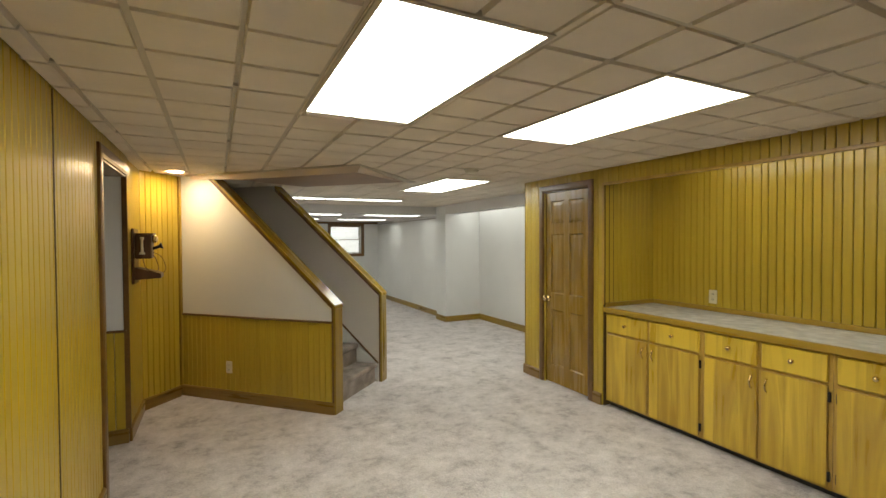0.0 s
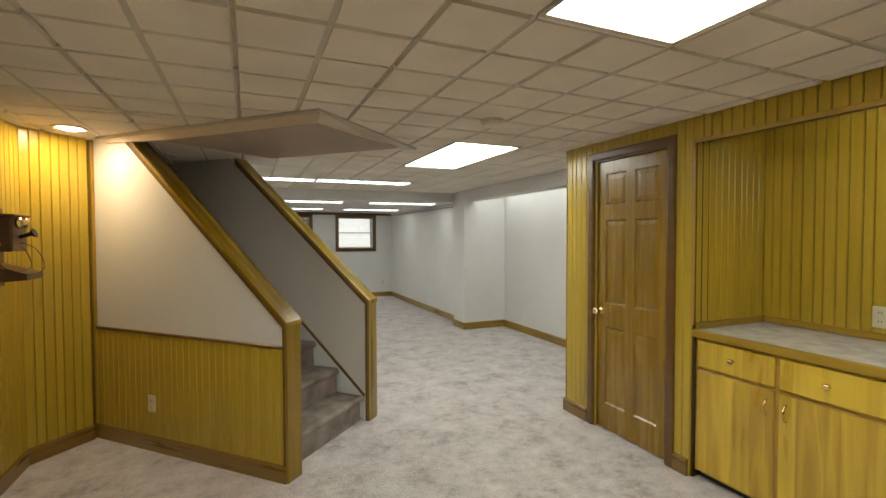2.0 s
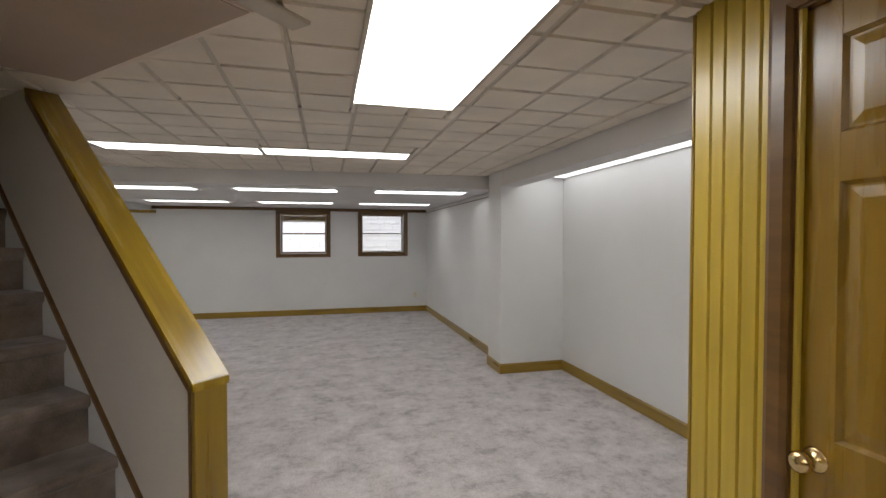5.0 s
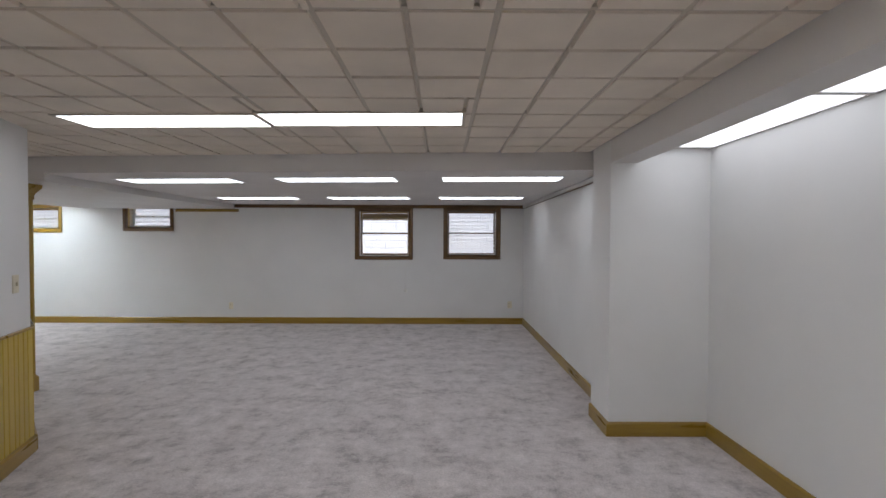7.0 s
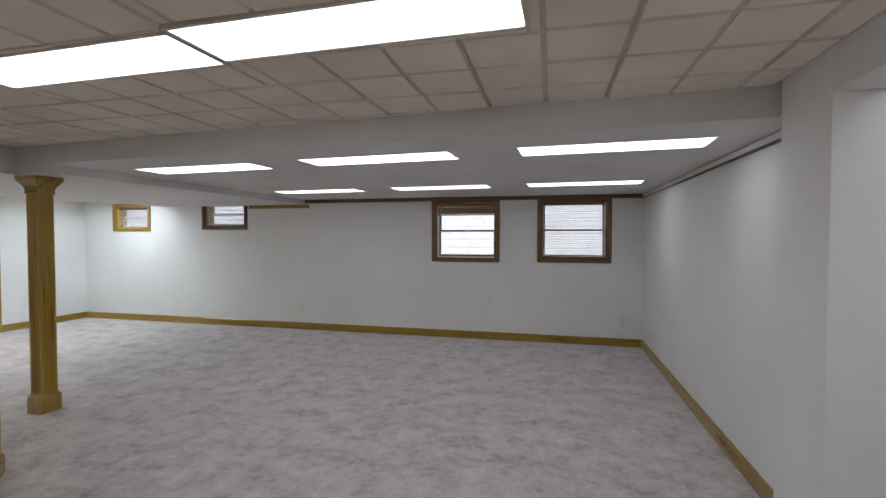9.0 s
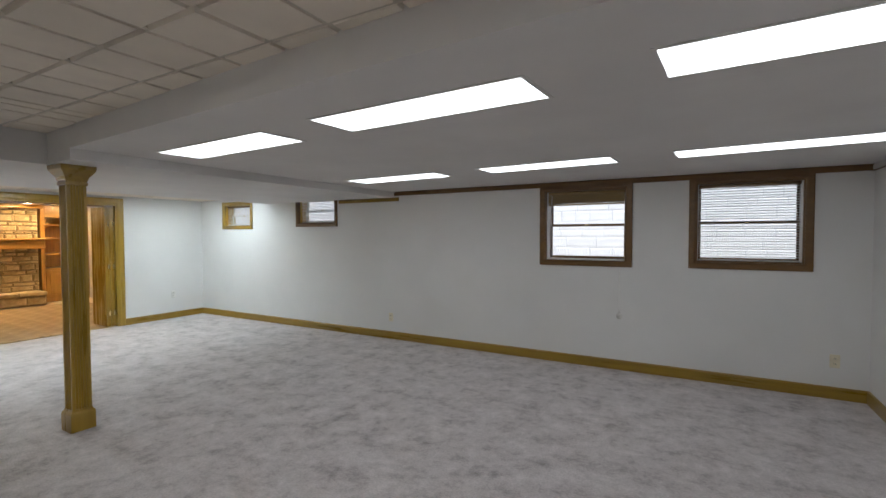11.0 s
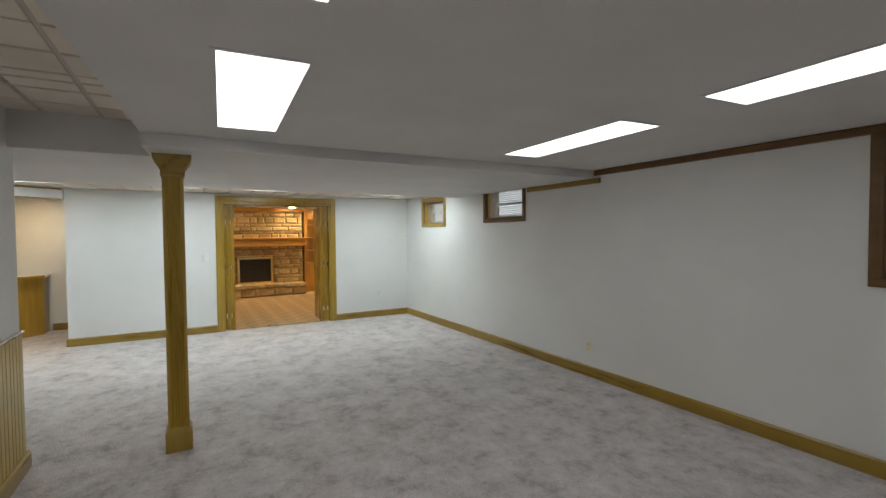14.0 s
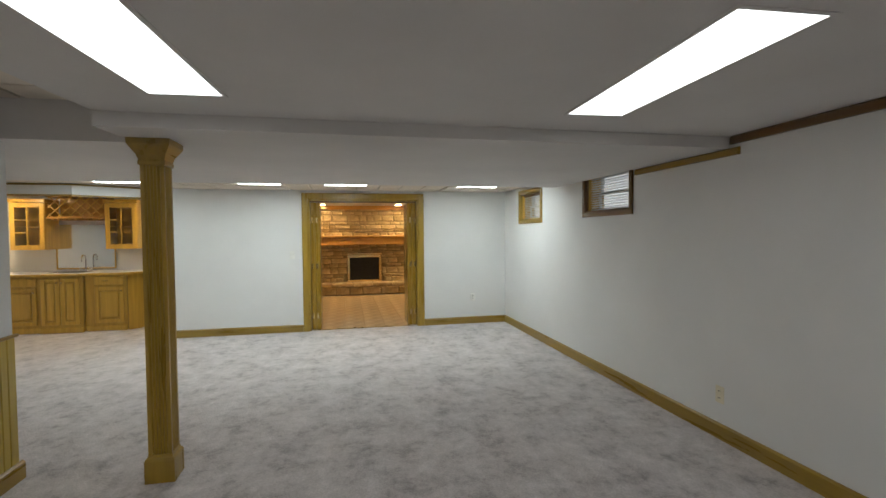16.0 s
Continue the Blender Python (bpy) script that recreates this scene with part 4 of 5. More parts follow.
# ---------------------------------------------------------------- antique wall telephone
o = thing("wall_telephone_set", "antique dark walnut wall telephone with writing shelf", "telephone", "", up(facing(-0.577, 4.28, 0), 1.42))
Geo().bbox(-0.12, 0.12, 0, 0.02, -0.235, 0.215, 0.006).ob("backboard", PHONEW, o)
b = Geo().bbox(-0.095, 0.095, 0.02, 0.135, -0.03, 0.165, 0.008).ob("box", PHONEW, o)
Geo().bbox(-0.105, 0.105, 0.018, 0.15, 0.165, 0.178, 0.004).ob("box_top", PHONEW, b)
for x in (-0.04, 0.04):
    Geo().lathe([(0.030, 0), (0.032, 0.012), (0.022, 0.026), (0.006, 0.032)], Matrix.Translation((x, 0.14, 0.13)) @ Matrix.Rotation(radians(-90), 4, 'X')).ob("bell", BRASS, b, "", True)
Geo().lathe([(0.012, 0), (0.012, 0.05), (0.026, 0.068), (0.028, 0.073), (0.020, 0.071)], Matrix.Translation((0, 0.135, 0.05)) @ Matrix.Rotation(radians(-70), 4, 'X')).ob("mouthpiece", BLACKM, b, "", True)
Geo().lathe([(0.019, -0.065), (0.021, -0.055), (0.010, -0.04), (0.009, 0.05), (0.015, 0.065), (0.013, 0.075)], Matrix.Translation((0.125, 0.075, 0.07))).ob("receiver", PLATE, o, "cream receiver", True)
tube("hook", [(0.09, 0.075, 0.09), (0.125, 0.075, 0.085)], 0.005, BRASS, b)
tube("cord", eased([(0.125, 0.075, 0.0), (0.14, 0.10, -0.10), (0.08, 0.15, -0.14), (-0.04, 0.17, -0.12), (-0.03, 0.15, -0.03), (0, 0.13, 0.0)]), 0.003, PHONEW, o)
tube("cord", eased([(0.0, 0.135, 0.02), (-0.05, 0.19, -0.02), (-0.07, 0.22, -0.12), (-0.05, 0.19, -0.17)]), 0.0025, PHONEW, o)
Geo().prism([(0.02, -0.20), (0.02, -0.10), (0.20, -0.155), (0.20, -0.19)], -0.11, 0.11, 'x').ob("shelf", PHONEW, o)
tube("crank", [(-0.095, 0.08, 0.06), (-0.125, 0.08, 0.06), (-0.125, 0.11, 0.03)], 0.005, BRASS, b)

# ---------------------------------------------------------------- stairs
stair = thing("staircase", "straight flight of grey-carpeted stairs between knee walls", "stairs", "", STAIR)
RISE, RUN = 0.2, 0.222
for i in range(13):
    u = 0.10 + i * RUN
    z1 = (i + 1) * RISE
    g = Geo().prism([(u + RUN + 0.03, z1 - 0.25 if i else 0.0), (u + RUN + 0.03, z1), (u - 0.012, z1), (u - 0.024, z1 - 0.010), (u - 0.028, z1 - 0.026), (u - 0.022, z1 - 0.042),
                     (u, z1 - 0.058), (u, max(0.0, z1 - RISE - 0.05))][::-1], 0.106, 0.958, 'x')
    # step colour already holds the shade of the flight
    g.ob("step", STEPC_SHADED, stair)
k = RISE / RUN
s0, s1 = 0.959, 0.9745
Geo().prism([(0.06, 0.0), (2.6, 2.5 * k - 0.1), (2.6, 2.5 * k + 0.235), (0.06, 0.195)], s0, s1, 'x').ob("skirt_board", WHITE, stair)
Geo().prism([(0.06, 0.196), (2.6, 2.5 * k + 0.236), (2.6, 2.5 * k + 0.258), (0.06, 0.216)], s0 - 0.008, s1, 'x').ob("skirt_moulding", DTRIM, stair)


def knee_trim(name, s0, s1, u0, base, un, label):
    """End board and sloping cap on a knee wall."""
    o = thing(name, label, "stair rail", "knee wall trim", STAIR, "structure")
    Geo().bbox(s0, s1, u0 - 0.022, u0, 0, base + 0.012, 0.003).ob("end_board", POST, o)
    n = un - u0
    d = 0.026
    Geo().prism([(u0 - 0.024, base - 0.022), (u0 - 0.024, base + 0.006), (un, base + n * SL + d), (un, base + n * SL + 0.001), (u0, base + 0.001)], s0 - 0.006, s1 + 0.006, 'x').ob("cap", TRIM_Y, o)
    for s in (s0 - 0.004, s1 - 0.008):
        Geo().prism([(u0 + 0.0, base - 0.035), (un, base + n * SL - 0.035), (un, base + n * SL), (u0, base)], s, s + 0.012, 'x').ob("edge_strip", DTRIM, o)
    Geo().bbox(s0 - 0.004, s0 + 0.010, u0 - 0.004, u0 + 0.012, 0, base - 0.02, 0.002).ob("edge_strip", DTRIM, o)
    return o


TRIM_Y = mat("oak_trim_slope", (0.36, 0.235, 0.014), 0.26, 0.12, 3, 0.08, 26, 0, (7, 0.5, 0.5), (0.23, 0.138, 0.007), 0.2, 0.25, bump_dist=0.001)
POST = wood("oak_post", (0.27, 0.168, 0.011), (0.17, 0.098, 0.006), 0.3, 2, 0.4, 0.2)
knee_trim("railing", -0.006, 0.118, 0.008, 0.958, 1.40, "oak cap and end post of the near knee wall")
knee_trim("railing", 0.966, 1.087, 0.04, 0.958, 1.38, "oak cap and end post of the far knee wall")
structure(Geo().bbox(-0.06, 1.19, -0.30, -0.21, CEIL - 0.012, CEIL + 0.004, 0.004, STAIR).bbox(-0.06, -0.022, -0.21, 1.60, CEIL - 0.012, CEIL + 0.004, 0.004, STAIR).ob("trim", TBAR),
          "painted wall angle where the header meets the tiles", "trim")


# ---------------------------------------------------------------- windows
def window(name, x0, x1, z0, z1, label, board=0.062, blind="down", slope=16, material=None, sash_tone=None):
    """Casing, lining, double-hung sashes with glass, and a slatted blind. Local origin at the sill's middle, y into the room."""
    w, h = x1 - x0, z1 - z0
    o = casing(name, up(facing((x0 + x1) / 2, WIN_Y, -90), z0), w, h, board, 0.022, material or DTRIM, label, True)
    o["category"] = "window"
    mt = material or DTRIM
    Geo().box(-w / 2, -w / 2 + 0.014, -0.20, 0.004, 0, h).box(w / 2 - 0.014, w / 2, -0.20, 0.004, 0, h).box(-w / 2 + 0.014, w / 2 - 0.014, -0.20, 0.004, h - 0.014, h).ob("lining", mt, o)
    Geo().box(-w / 2 + 0.0142, -w / 2 + 0.019, -0.195, -0.022, 0.014, h - 0.016).box(w / 2 - 0.019, w / 2 - 0.0142, -0.195, -0.022, 0.014, h - 0.016).ob("jamb_liner", KCAB if sash_tone else PLATEW, o, "" if sash_tone else "white jamb liner")
    Geo().bbox(-w / 2 + 0.0142, w / 2 - 0.0142, -0.20, 0.0, 0.0, 0.014, 0.003).ob("window_sill", PLATEW if blind == "up" else mt, o)
    # sashes
    for k, (a, b, y) in enumerate(((0.014, h / 2 + 0.012, -0.15), (h / 2 - 0.012, h - 0.014, -0.175))):
        g = Geo()
        e = 0.026
        g.box(-w / 2 + 0.014, -w / 2 + 0.014 + e, y - 0.012, y + 0.012, a, b).box(w / 2 - 0.014 - e, w / 2 - 0.014, y - 0.012, y + 0.012, a, b)
        g.box(-w / 2 + 0.014 + e, w / 2 - 0.014 - e, y - 0.012, y + 0.0115, a, a + e).box(-w / 2 + 0.014 + e, w / 2 - 0.014 - e, y - 0.012, y + 0.0115, b - e, b)
        s = g.ob("sash", sash_tone or DTRIM, o)
        p = Geo().box(-w / 2 + 0.014 + e, w / 2 - 0.014 - e, y - 0.002, y + 0.002, a + e, b - e).ob("pane", GLASS, s)
        p.visible_shadow = False
    Geo().bbox(-0.02, 0.02, -0.14, -0.12, h / 2 - 0.004, h / 2 + 0.012, 0.003).ob("sash_lock", BRASS, o)
    # blind
    bl = thing("window_blind", "cream slatted blind hanging in the window" if blind == "down" else "brown slatted blind pulled up at the window's head", "blind", "", o.matrix_basis.copy())
    bw = w - 0.05
    Geo().bbox(-bw / 2, bw / 2, -0.075, -0.035, h - 0.045, h - 0.016, 0.004).ob("head_rail", WBLIND if blind != "down" else DTRIM, bl)
    if blind == "down":
        n = int((h - 0.075) / 0.024)
        sl = Geo().box(-bw / 2, bw / 2, -0.0115, 0.0115, -0.0007, 0.0007).mesh("slat", BLIND)
        for i in range(n):
            s = new("slat", sl)
            s.parent = bl
            s.matrix_basis = Matrix.Translation((0, -0.055, h - 0.06 - i * 0.024)) @ Matrix.Rotation(radians(slope), 4, 'X')
        Geo().bbox(-bw / 2, bw / 2, -0.065, -0.045, 0.018, 0.03, 0.003).ob("bottom_rail", BLIND, bl)
        for x in (-bw * 0.36, bw * 0.36):
            tube("ladder_cord", [(x, -0.042, h - 0.045), (x, -0.042, 0.03)], 0.0015, BLIND, bl)
    else:
        n = 26
        sl = Geo().box(-bw / 2, bw / 2, -0.022, 0.022, -0.0012, 0.0012).mesh("slat", WBLIND)
        for i in range(n):
            s = new("slat", sl)
            s.parent = bl
            s.matrix_basis = Matrix.Translation((0, -0.052, h - 0.052 - i * 0.0036))
        Geo().bbox(-bw / 2, bw / 2, -0.074, -0.03, h - 0.165, h - 0.148, 0.004).ob("bottom_rail", WBLIND, bl)
        tube("pull_cord", [(bw * 0.45, -0.03, h - 0.05), (bw * 0.455, -0.028, h - 0.4), (bw * 0.45, -0.03, 0.02)], 0.003, BLIND, bl)
    return o


window("window_1", *WINS["window_1"], "oak double-hung basement window with raised blind", blind="up")
window("window_2", *WINS["window_2"], "oak double-hung basement window with lowered blind")
window("window_3", *WINS["window_3"], "small oak basement window tucked under the duct", 0.05, slope=24, sash_tone=PLATEW)
window("window_4", *WINS["window_4"], "small oak basement window near the end wall", 0.05, slope=24, material=TRIM, sash_tone=PLATEW)

# outside: window wells of pale stone and open ground
structure(Geo().box(-400, 400, WIN_Y + 1.9, 600, -0.2, 1.75).box(-400, -12.0, WIN_Y + 0.3, WIN_Y + 1.9, -0.2, 1.75).box(4.9, 400, WIN_Y + 0.3, WIN_Y + 1.9, -0.2, 1.75)
          .box(-12.0, 4.9, WIN_Y + 0.3, WIN_Y + 1.9, -0.2, 0.75).ob("ground", GROUND), "gravel ground outside the basement windows", "ground")
well = structure(Geo().box(-12.0, 4.9, WIN_Y + 1.52, WIN_Y + 1.9, 0.75, 2.6).ob("wall_window_well", GREYM), "pale stone retaining wall outside the windows", "wall")
rs = random.Random(4)
STM = {}


def stone_mesh(w, h, d, material, key):
    """A rough-hewn block: a box with inset, pushed front face."""
    if key not in STM:
        r = random.Random(hash(key) % 9973)
        v = [(-w / 2, 0, -h / 2), (w / 2, 0, -h / 2), (w / 2, 0, h / 2), (-w / 2, 0, h / 2)]
        e = min(w, h) * 0.22
        v += [(-w / 2 + r.uniform(0, e), d * 0.6, -h / 2 + r.uniform(0, e)), (w / 2 - r.uniform(0, e), d * 0.6, -h / 2 + r.uniform(0, e)),
              (w / 2 - r.uniform(0, e), d * 0.6, h / 2 - r.uniform(0, e)), (-w / 2 + r.uniform(0, e), d * 0.6, h / 2 - r.uniform(0, e))]
        i = min(w, h) * 0.2
        v += [(-w / 2 + i, d * r.uniform(0.8, 1.1), -h / 2 + i), (w / 2 - i, d * r.uniform(0.8, 1.1), -h / 2 + i), (w / 2 - i, d * r.uniform(0.8, 1.1), h / 2 - i), (-w / 2 + i, d * r.uniform(0.8, 1.1), h / 2 - i)]
        f = [(8, 9, 10, 11)]
        for k in (0, 4):
            f += [(k + j, k + (j + 1) % 4, k + 4 + (j + 1) % 4, k + 4 + j) for j in range(4)]
        me = Geo().add(v, [t[::-1] for t in f]).mesh("stone", material)
        STM[key] = me
    return STM[key]


def masonry(parent, m, length, z0, z1, material, rows=(0.11, 0.075, 0.16, 0.09, 0.13, 0.06), lens=(0.13, 0.2, 0.28, 0.36, 0.17, 0.24), openings=(), depth=0.035, seed=1, tag="s", joint=0.014):
    """Coursed rubble: blocks of a few sizes in rows of changing height."""
    r = random.Random(seed)
    z, k = z0, 0
    while z < z1 - 0.04:
        h = min(rows[k % len(rows)], z1 - z)
        k += 1
        x = -r.uniform(0, 0.15)
        while x < length:
            w = r.choice(lens)
            a, b = max(0, x), min(length, x + w)
            x += w
            if b - a < 0.05 or any(o_[0] < (a + b) / 2 < o_[1] and o_[2] < z + h / 2 < o_[3] for o_ in openings):
                continue
            for o_ in openings:
                if o_[2] < z + h / 2 < o_[3]:
                    if a < o_[0] < b:
                        b = o_[0]
                    if a < o_[1] < b:
                        a = o_[1]
            if b - a < 0.05:
                continue
            bw, bh = round(b - a - joint, 2), round(h - joint, 3)
            s = new("stone", stone_mesh(bw, bh, depth, material, (bw, bh, tag, r.randrange(3))))
            s.parent = parent
            s.matrix_basis = m @ Matrix.Translation(((a + b) / 2, 0, z + h / 2))
        z += h


masonry(well, facing(4.6, WIN_Y + 1.52, -90), 4.6, 0.76, 2.6, LIME, (0.12, 0.15, 0.10), (0.2, 0.3, 0.42), seed=3, tag="w", depth=0.005, joint=0.007)
masonry(well, facing(-2.0, WIN_Y + 1.52, -90), 7.0, 1.30, 2.6, LIME, (0.12, 0.15, 0.18), (0.3, 0.4, 0.5), seed=8, tag="w", depth=0.005, joint=0.007)


# ---------------------------------------------------------------- fluted square column
col = thing("column", "square fluted oak column with moulded base and cap", "column", "", Matrix.Translation((-1.275, 8.248, 0)) @ Matrix.Rotation(radians(0), 4, 'Z'))


def square_rings(prof):
    """Half-width and height pairs stacked as square rings."""
    v, f = [], []
    for r, z in prof:
        v += [(-r, -r, z), (r, -r, z), (r, r, z), (-r, r, z)]
    for k in range(len(prof) - 1):
        f += [(4 * k + j, 4 * k + (j + 1) % 4, 4 * k + 4 + (j + 1) % 4, 4 * k + 4 + j) for j in range(4)]
    f += [(3, 2, 1, 0), tuple(range(4 * len(prof) - 4, 4 * len(prof)))]
    return Geo().add(v, f)


def fluted(half, z0, z1, n=5):
    """A square shaft whose faces carry n shallow round flutes."""
    side = []
    m_ = 0.018
    pitch = (2 * half - 2 * m_) / n
    side.append((-half, -half))
    for i in range(n):
        a = -half + m_ + i * pitch
        for t in (0.08, 0.3, 0.5, 0.7, 0.92):
            side.append((a + t * pitch, -half + 0.007 * math.sin(math.pi * (t - 0.08) / 0.84)))
    pts = []
    for q in range(4):
        c, s = (1, 0, -1, 0)[q], (0, 1, 0, -1)[q]
        pts += [(x * c - y * s, x * s + y * c) for x, y in side]
    return Geo().prism(pts, z0, z1)


fluted(0.061, 0.12, 1.88).ob("shaft", TRIM_Z, col)
square_rings([(0.078, 0.0), (0.078, 0.125), (0.074, 0.138), (0.066, 0.145), (0.062, 0.16)]).ob("base", TRIM_Z, col)
square_rings([(0.064, 1.80), (0.069, 1.805), (0.069, 1.82), (0.066, 1.83), (0.075, 1.86), (0.098, 1.895), (0.108, 1.912), (0.110, 1.943)]).ob("capital", TRIM, col)

# ---------------------------------------------------------------- wide doorway with folded doors
c = casing("door_frame", facing(END_X, 9.57, 0), 1.59, 1.917, 0.095, 0.022, TRIM_Z, "wide oak casing round the fireplace room doorway")
Geo().box(-0.795, -0.777, -0.15, 0.004, 0, 1.917).box(0.777, 0.795, -0.15, 0.004, 0, 1.917).box(-0.777, 0.777, -0.15, 0.004, 1.899, 1.917).ob("lining", TRIM_Z, c)
Geo().box(-0.777, 0.777, -0.08, -0.05, 1.879, 1.899).ob("track", DTRIM, c)


def folded_leaf(y0, side):
    o = thing("folding_door", "oak folding door leaves pushed open against the jamb", "door", "folded doors of the wide doorway", Matrix.Translation((END_X - 0.06, y0, 0)))
    for k in (0, 1):
        d = side * (0.002 + k * 0.066)
        leaf = Geo().bbox(-0.40, 0.03, min(d, d + side * 0.0645), max(d, d + side * 0.0645), 0.02, 1.875, 0.004).ob("leaf", DOORW, o)
        for z in (0.22, 0.95, 1.62):
            Geo().bbox(0.03, 0.036, d + side * 0.006, d + side * 0.03, z - 0.04, z + 0.04, 0.002).ob("hinge", BRASS, leaf) if side > 0 else \
                Geo().bbox(0.03, 0.036, d + side * 0.03, d + side * 0.006, z - 0.04, z + 0.04, 0.002).ob("hinge", BRASS, leaf)
    return o


folded_leaf(8.796, 1)
folded_leaf(10.344, -1)

# ---------------------------------------------------------------- fireplace room
FX = -9.45
structure(Geo().box(-10.2, END_X - 0.14, 6.95, 7.07, 0, TOP).ob("wall_fireplace_side", OAKB), "oak-clad side wall of the fireplace room", "wall")
structure(Geo().box(-10.2, FX - 0.5, 7.07, 12.0, 0, TOP).ob("wall_fireplace_back", OAKB), "oak back wall of the fireplace room", "wall")
structure(Geo().box(-10.2, END_X - 0.14, 7.07, WIN_Y, 2.09, 2.2).ob("ceiling_fireplace_room", CEIL_W), "cream ceiling of the fireplace room", "ceiling")
breast = structure(Geo().box(FX - 0.5, FX - 0.04, 8.5, 9.34, 0, 2.09).box(FX - 0.5, FX - 0.04, 10.10, 10.83, 0, 2.09).box(FX - 0.5, FX - 0.04, 9.34, 10.10, 0.90, 2.09)
                   .box(FX - 0.5, FX - 0.04, 9.34, 10.10, 0, 0.26).ob("chimney_breast", MORTAR), "rough tan fieldstone chimney breast", "chimney breast")
masonry(breast, facing(FX - 0.04, 10.83, 0), 2.33, 0.28, 2.09, STONE, openings=[(0.70, 1.52, 0.2, 0.96)], seed=11, tag="f")
masonry(breast, facing(FX + 0.30, 10.83, 0), 2.33, 0.0, 0.20, STONE, (0.19,), (0.3, 0.36, 0.42), seed=5, tag="h")
hearth = thing("hearth", "raised tan stone hearth before the fireplace", "hearth")
Geo().box(FX - 0.035, FX + 0.297, 8.5, 10.83, 0, 0.198).ob("body", MORTAR, hearth)
for i in range(5):
    Geo().bbox(FX - 0.03, FX + 0.37 + 0.01 * (i % 2), 8.5 + i * 0.466 + 0.004, 8.5 + (i + 1) * 0.466 - 0.004, 0.2005, 0.275 + 0.004 * (i % 3), 0.014).ob("slab", STONE, hearth)
box = thing("fireplace_insert", "black firebox with a brass frame", "fireplace")
Geo().box(FX - 0.30, FX - 0.28, 9.345, 10.095, 0.28, 0.90).box(FX - 0.28, FX - 0.0, 9.345, 9.36, 0.28, 0.90).box(FX - 0.28, FX - 0.0, 10.08, 10.095, 0.28, 0.90).ob("firebox", BLACKM, box)
g = Geo()
for a in ((9.32, 10.12, 0.855, 0.925), (9.32, 10.12, 0.278, 0.325), (9.32, 9.375, 0.325, 0.855), (10.065, 10.12, 0.325, 0.855)):
    g.bbox(FX - 0.005, FX + 0.03, *a, 0.006)
g.ob("frame", BRASS, box)
Geo().box(FX - 0.03, FX - 0.024, 9.375, 10.065, 0.325, 0.855).ob("screen", BLACKM, box)
Geo().bbox(FX - 0.01, FX + 0.06, 9.29, 10.15, 0.926, 0.965, 0.008).ob("hood", BRASS, box)
man = thing("mantel", "thick honey oak mantel beam across the chimney breast", "mantel")
Geo().bbox(FX - 0.03, FX + 0.20, 8.46, 10.87, 1.16, 1.34, 0.012).ob("beam", OAKB_Y, man)
Geo().bbox(FX - 0.03, FX + 0.24, 8.44, 10.89, 1.3405, 1.38, 0.01).ob("shelf", OAKB_Y, man)
Geo().bbox(FX - 0.03, FX + 0.10, 8.44, 10.89, 2.0, 2.085, 0.01).ob("crown", OAKB_Y, man)


def bookcase(y0, y1):
    o = thing("bookcase", "honey oak built-in bookcase with empty shelves over cupboard doors", "bookcase", "bookcases beside the fireplace")
    x0, x1 = FX - 0.48, FX - 0.05
    Geo().box(x0, x0 + 0.02, y0, y1, 0, 2.085).ob("back", OAKB, o)
    for a, b in ((y0, y0 + 0.07), (y1 - 0.07, y1)):
        Geo().bbox(x0 + 0.02, x1, a, b, 0, 2.085, 0.004).ob("side_panel", OAKB, o)
    for z in (0.70, 1.02, 1.34, 1.66):
        Geo().bbox(x0 + 0.02, x1 - 0.02, y0 + 0.07, y1 - 0.07, z, z + 0.03, 0.004).ob("shelf", OAKB_Y, o)
    Geo().bbox(x1 - 0.03, x1 - 0.005, y0 + 0.07, y1 - 0.07, 1.82, 2.085, 0.005).ob("valance", OAKB_Y, o)
    Geo().box(x0 + 0.02, x1 - 0.02, y0 + 0.07, y1 - 0.07, 0, 0.70).ob("cupboard", OAKB, o)
    m_ = (y0 + y1) / 2
    for a, b in ((y0 + 0.08, m_ - 0.004), (m_ + 0.004, y1 - 0.08)):
        d = Geo().bbox(x1 - 0.0195, x1, a, b, 0.09, 0.68, 0.005).ob("door", OAKB, o)
        Geo().bbox(x1, x1 + 0.008, a + 0.07, b - 0.07, 0.16, 0.61, 0.007).ob("raised_panel", OAKB, d)
        knob_at(d, 0, 0, 0).matrix_basis = Matrix.Translation((x1, (b - 0.03) if a < m_ - 0.2 else (a + 0.03), 0.5)) @ Matrix.Rotation(radians(-90), 4, 'Z')


bookcase(10.88, 11.75)
bookcase(7.58, 8.45)
for x, y in ((-8.95, 8.78), (-8.95, 10.50), (-8.95, 11.3), (-8.95, 8.0)):
    downlight(x, y, 2.09, "round recessed lamp glowing over the fireplace", 0.085, SPOT)
downlight(-6.9, 9.6, 2.09, "round recessed lamp in the fireplace room ceiling", 0.085, SPOT)
# tan floor tiles
ft = ob["floor_fireplace_room"]
tm = Geo().bbox(-0.1505, 0.1505, -0.1505, 0.1505, -0.012, 0.0, 0.001).mesh("tile", FTILE)
for i in range(12):
    for j in range(13):
        s = new("tile", tm)
        s.parent = ft
        s.matrix_basis = Matrix.Translation((-5.49 - i * 0.303, 7.9 + j * 0.303 - 0.3, 0.0002 * ((i * 7 + j * 3) % 3)))
structure(Geo().bbox(-5.34, -5.28, 8.81, 10.33, -0.001, 0.008, 0.003).ob("threshold", TRIM), "oak strip between carpet and tiles", "threshold")

# ---------------------------------------------------------------- kitchenette
KX = -6.05


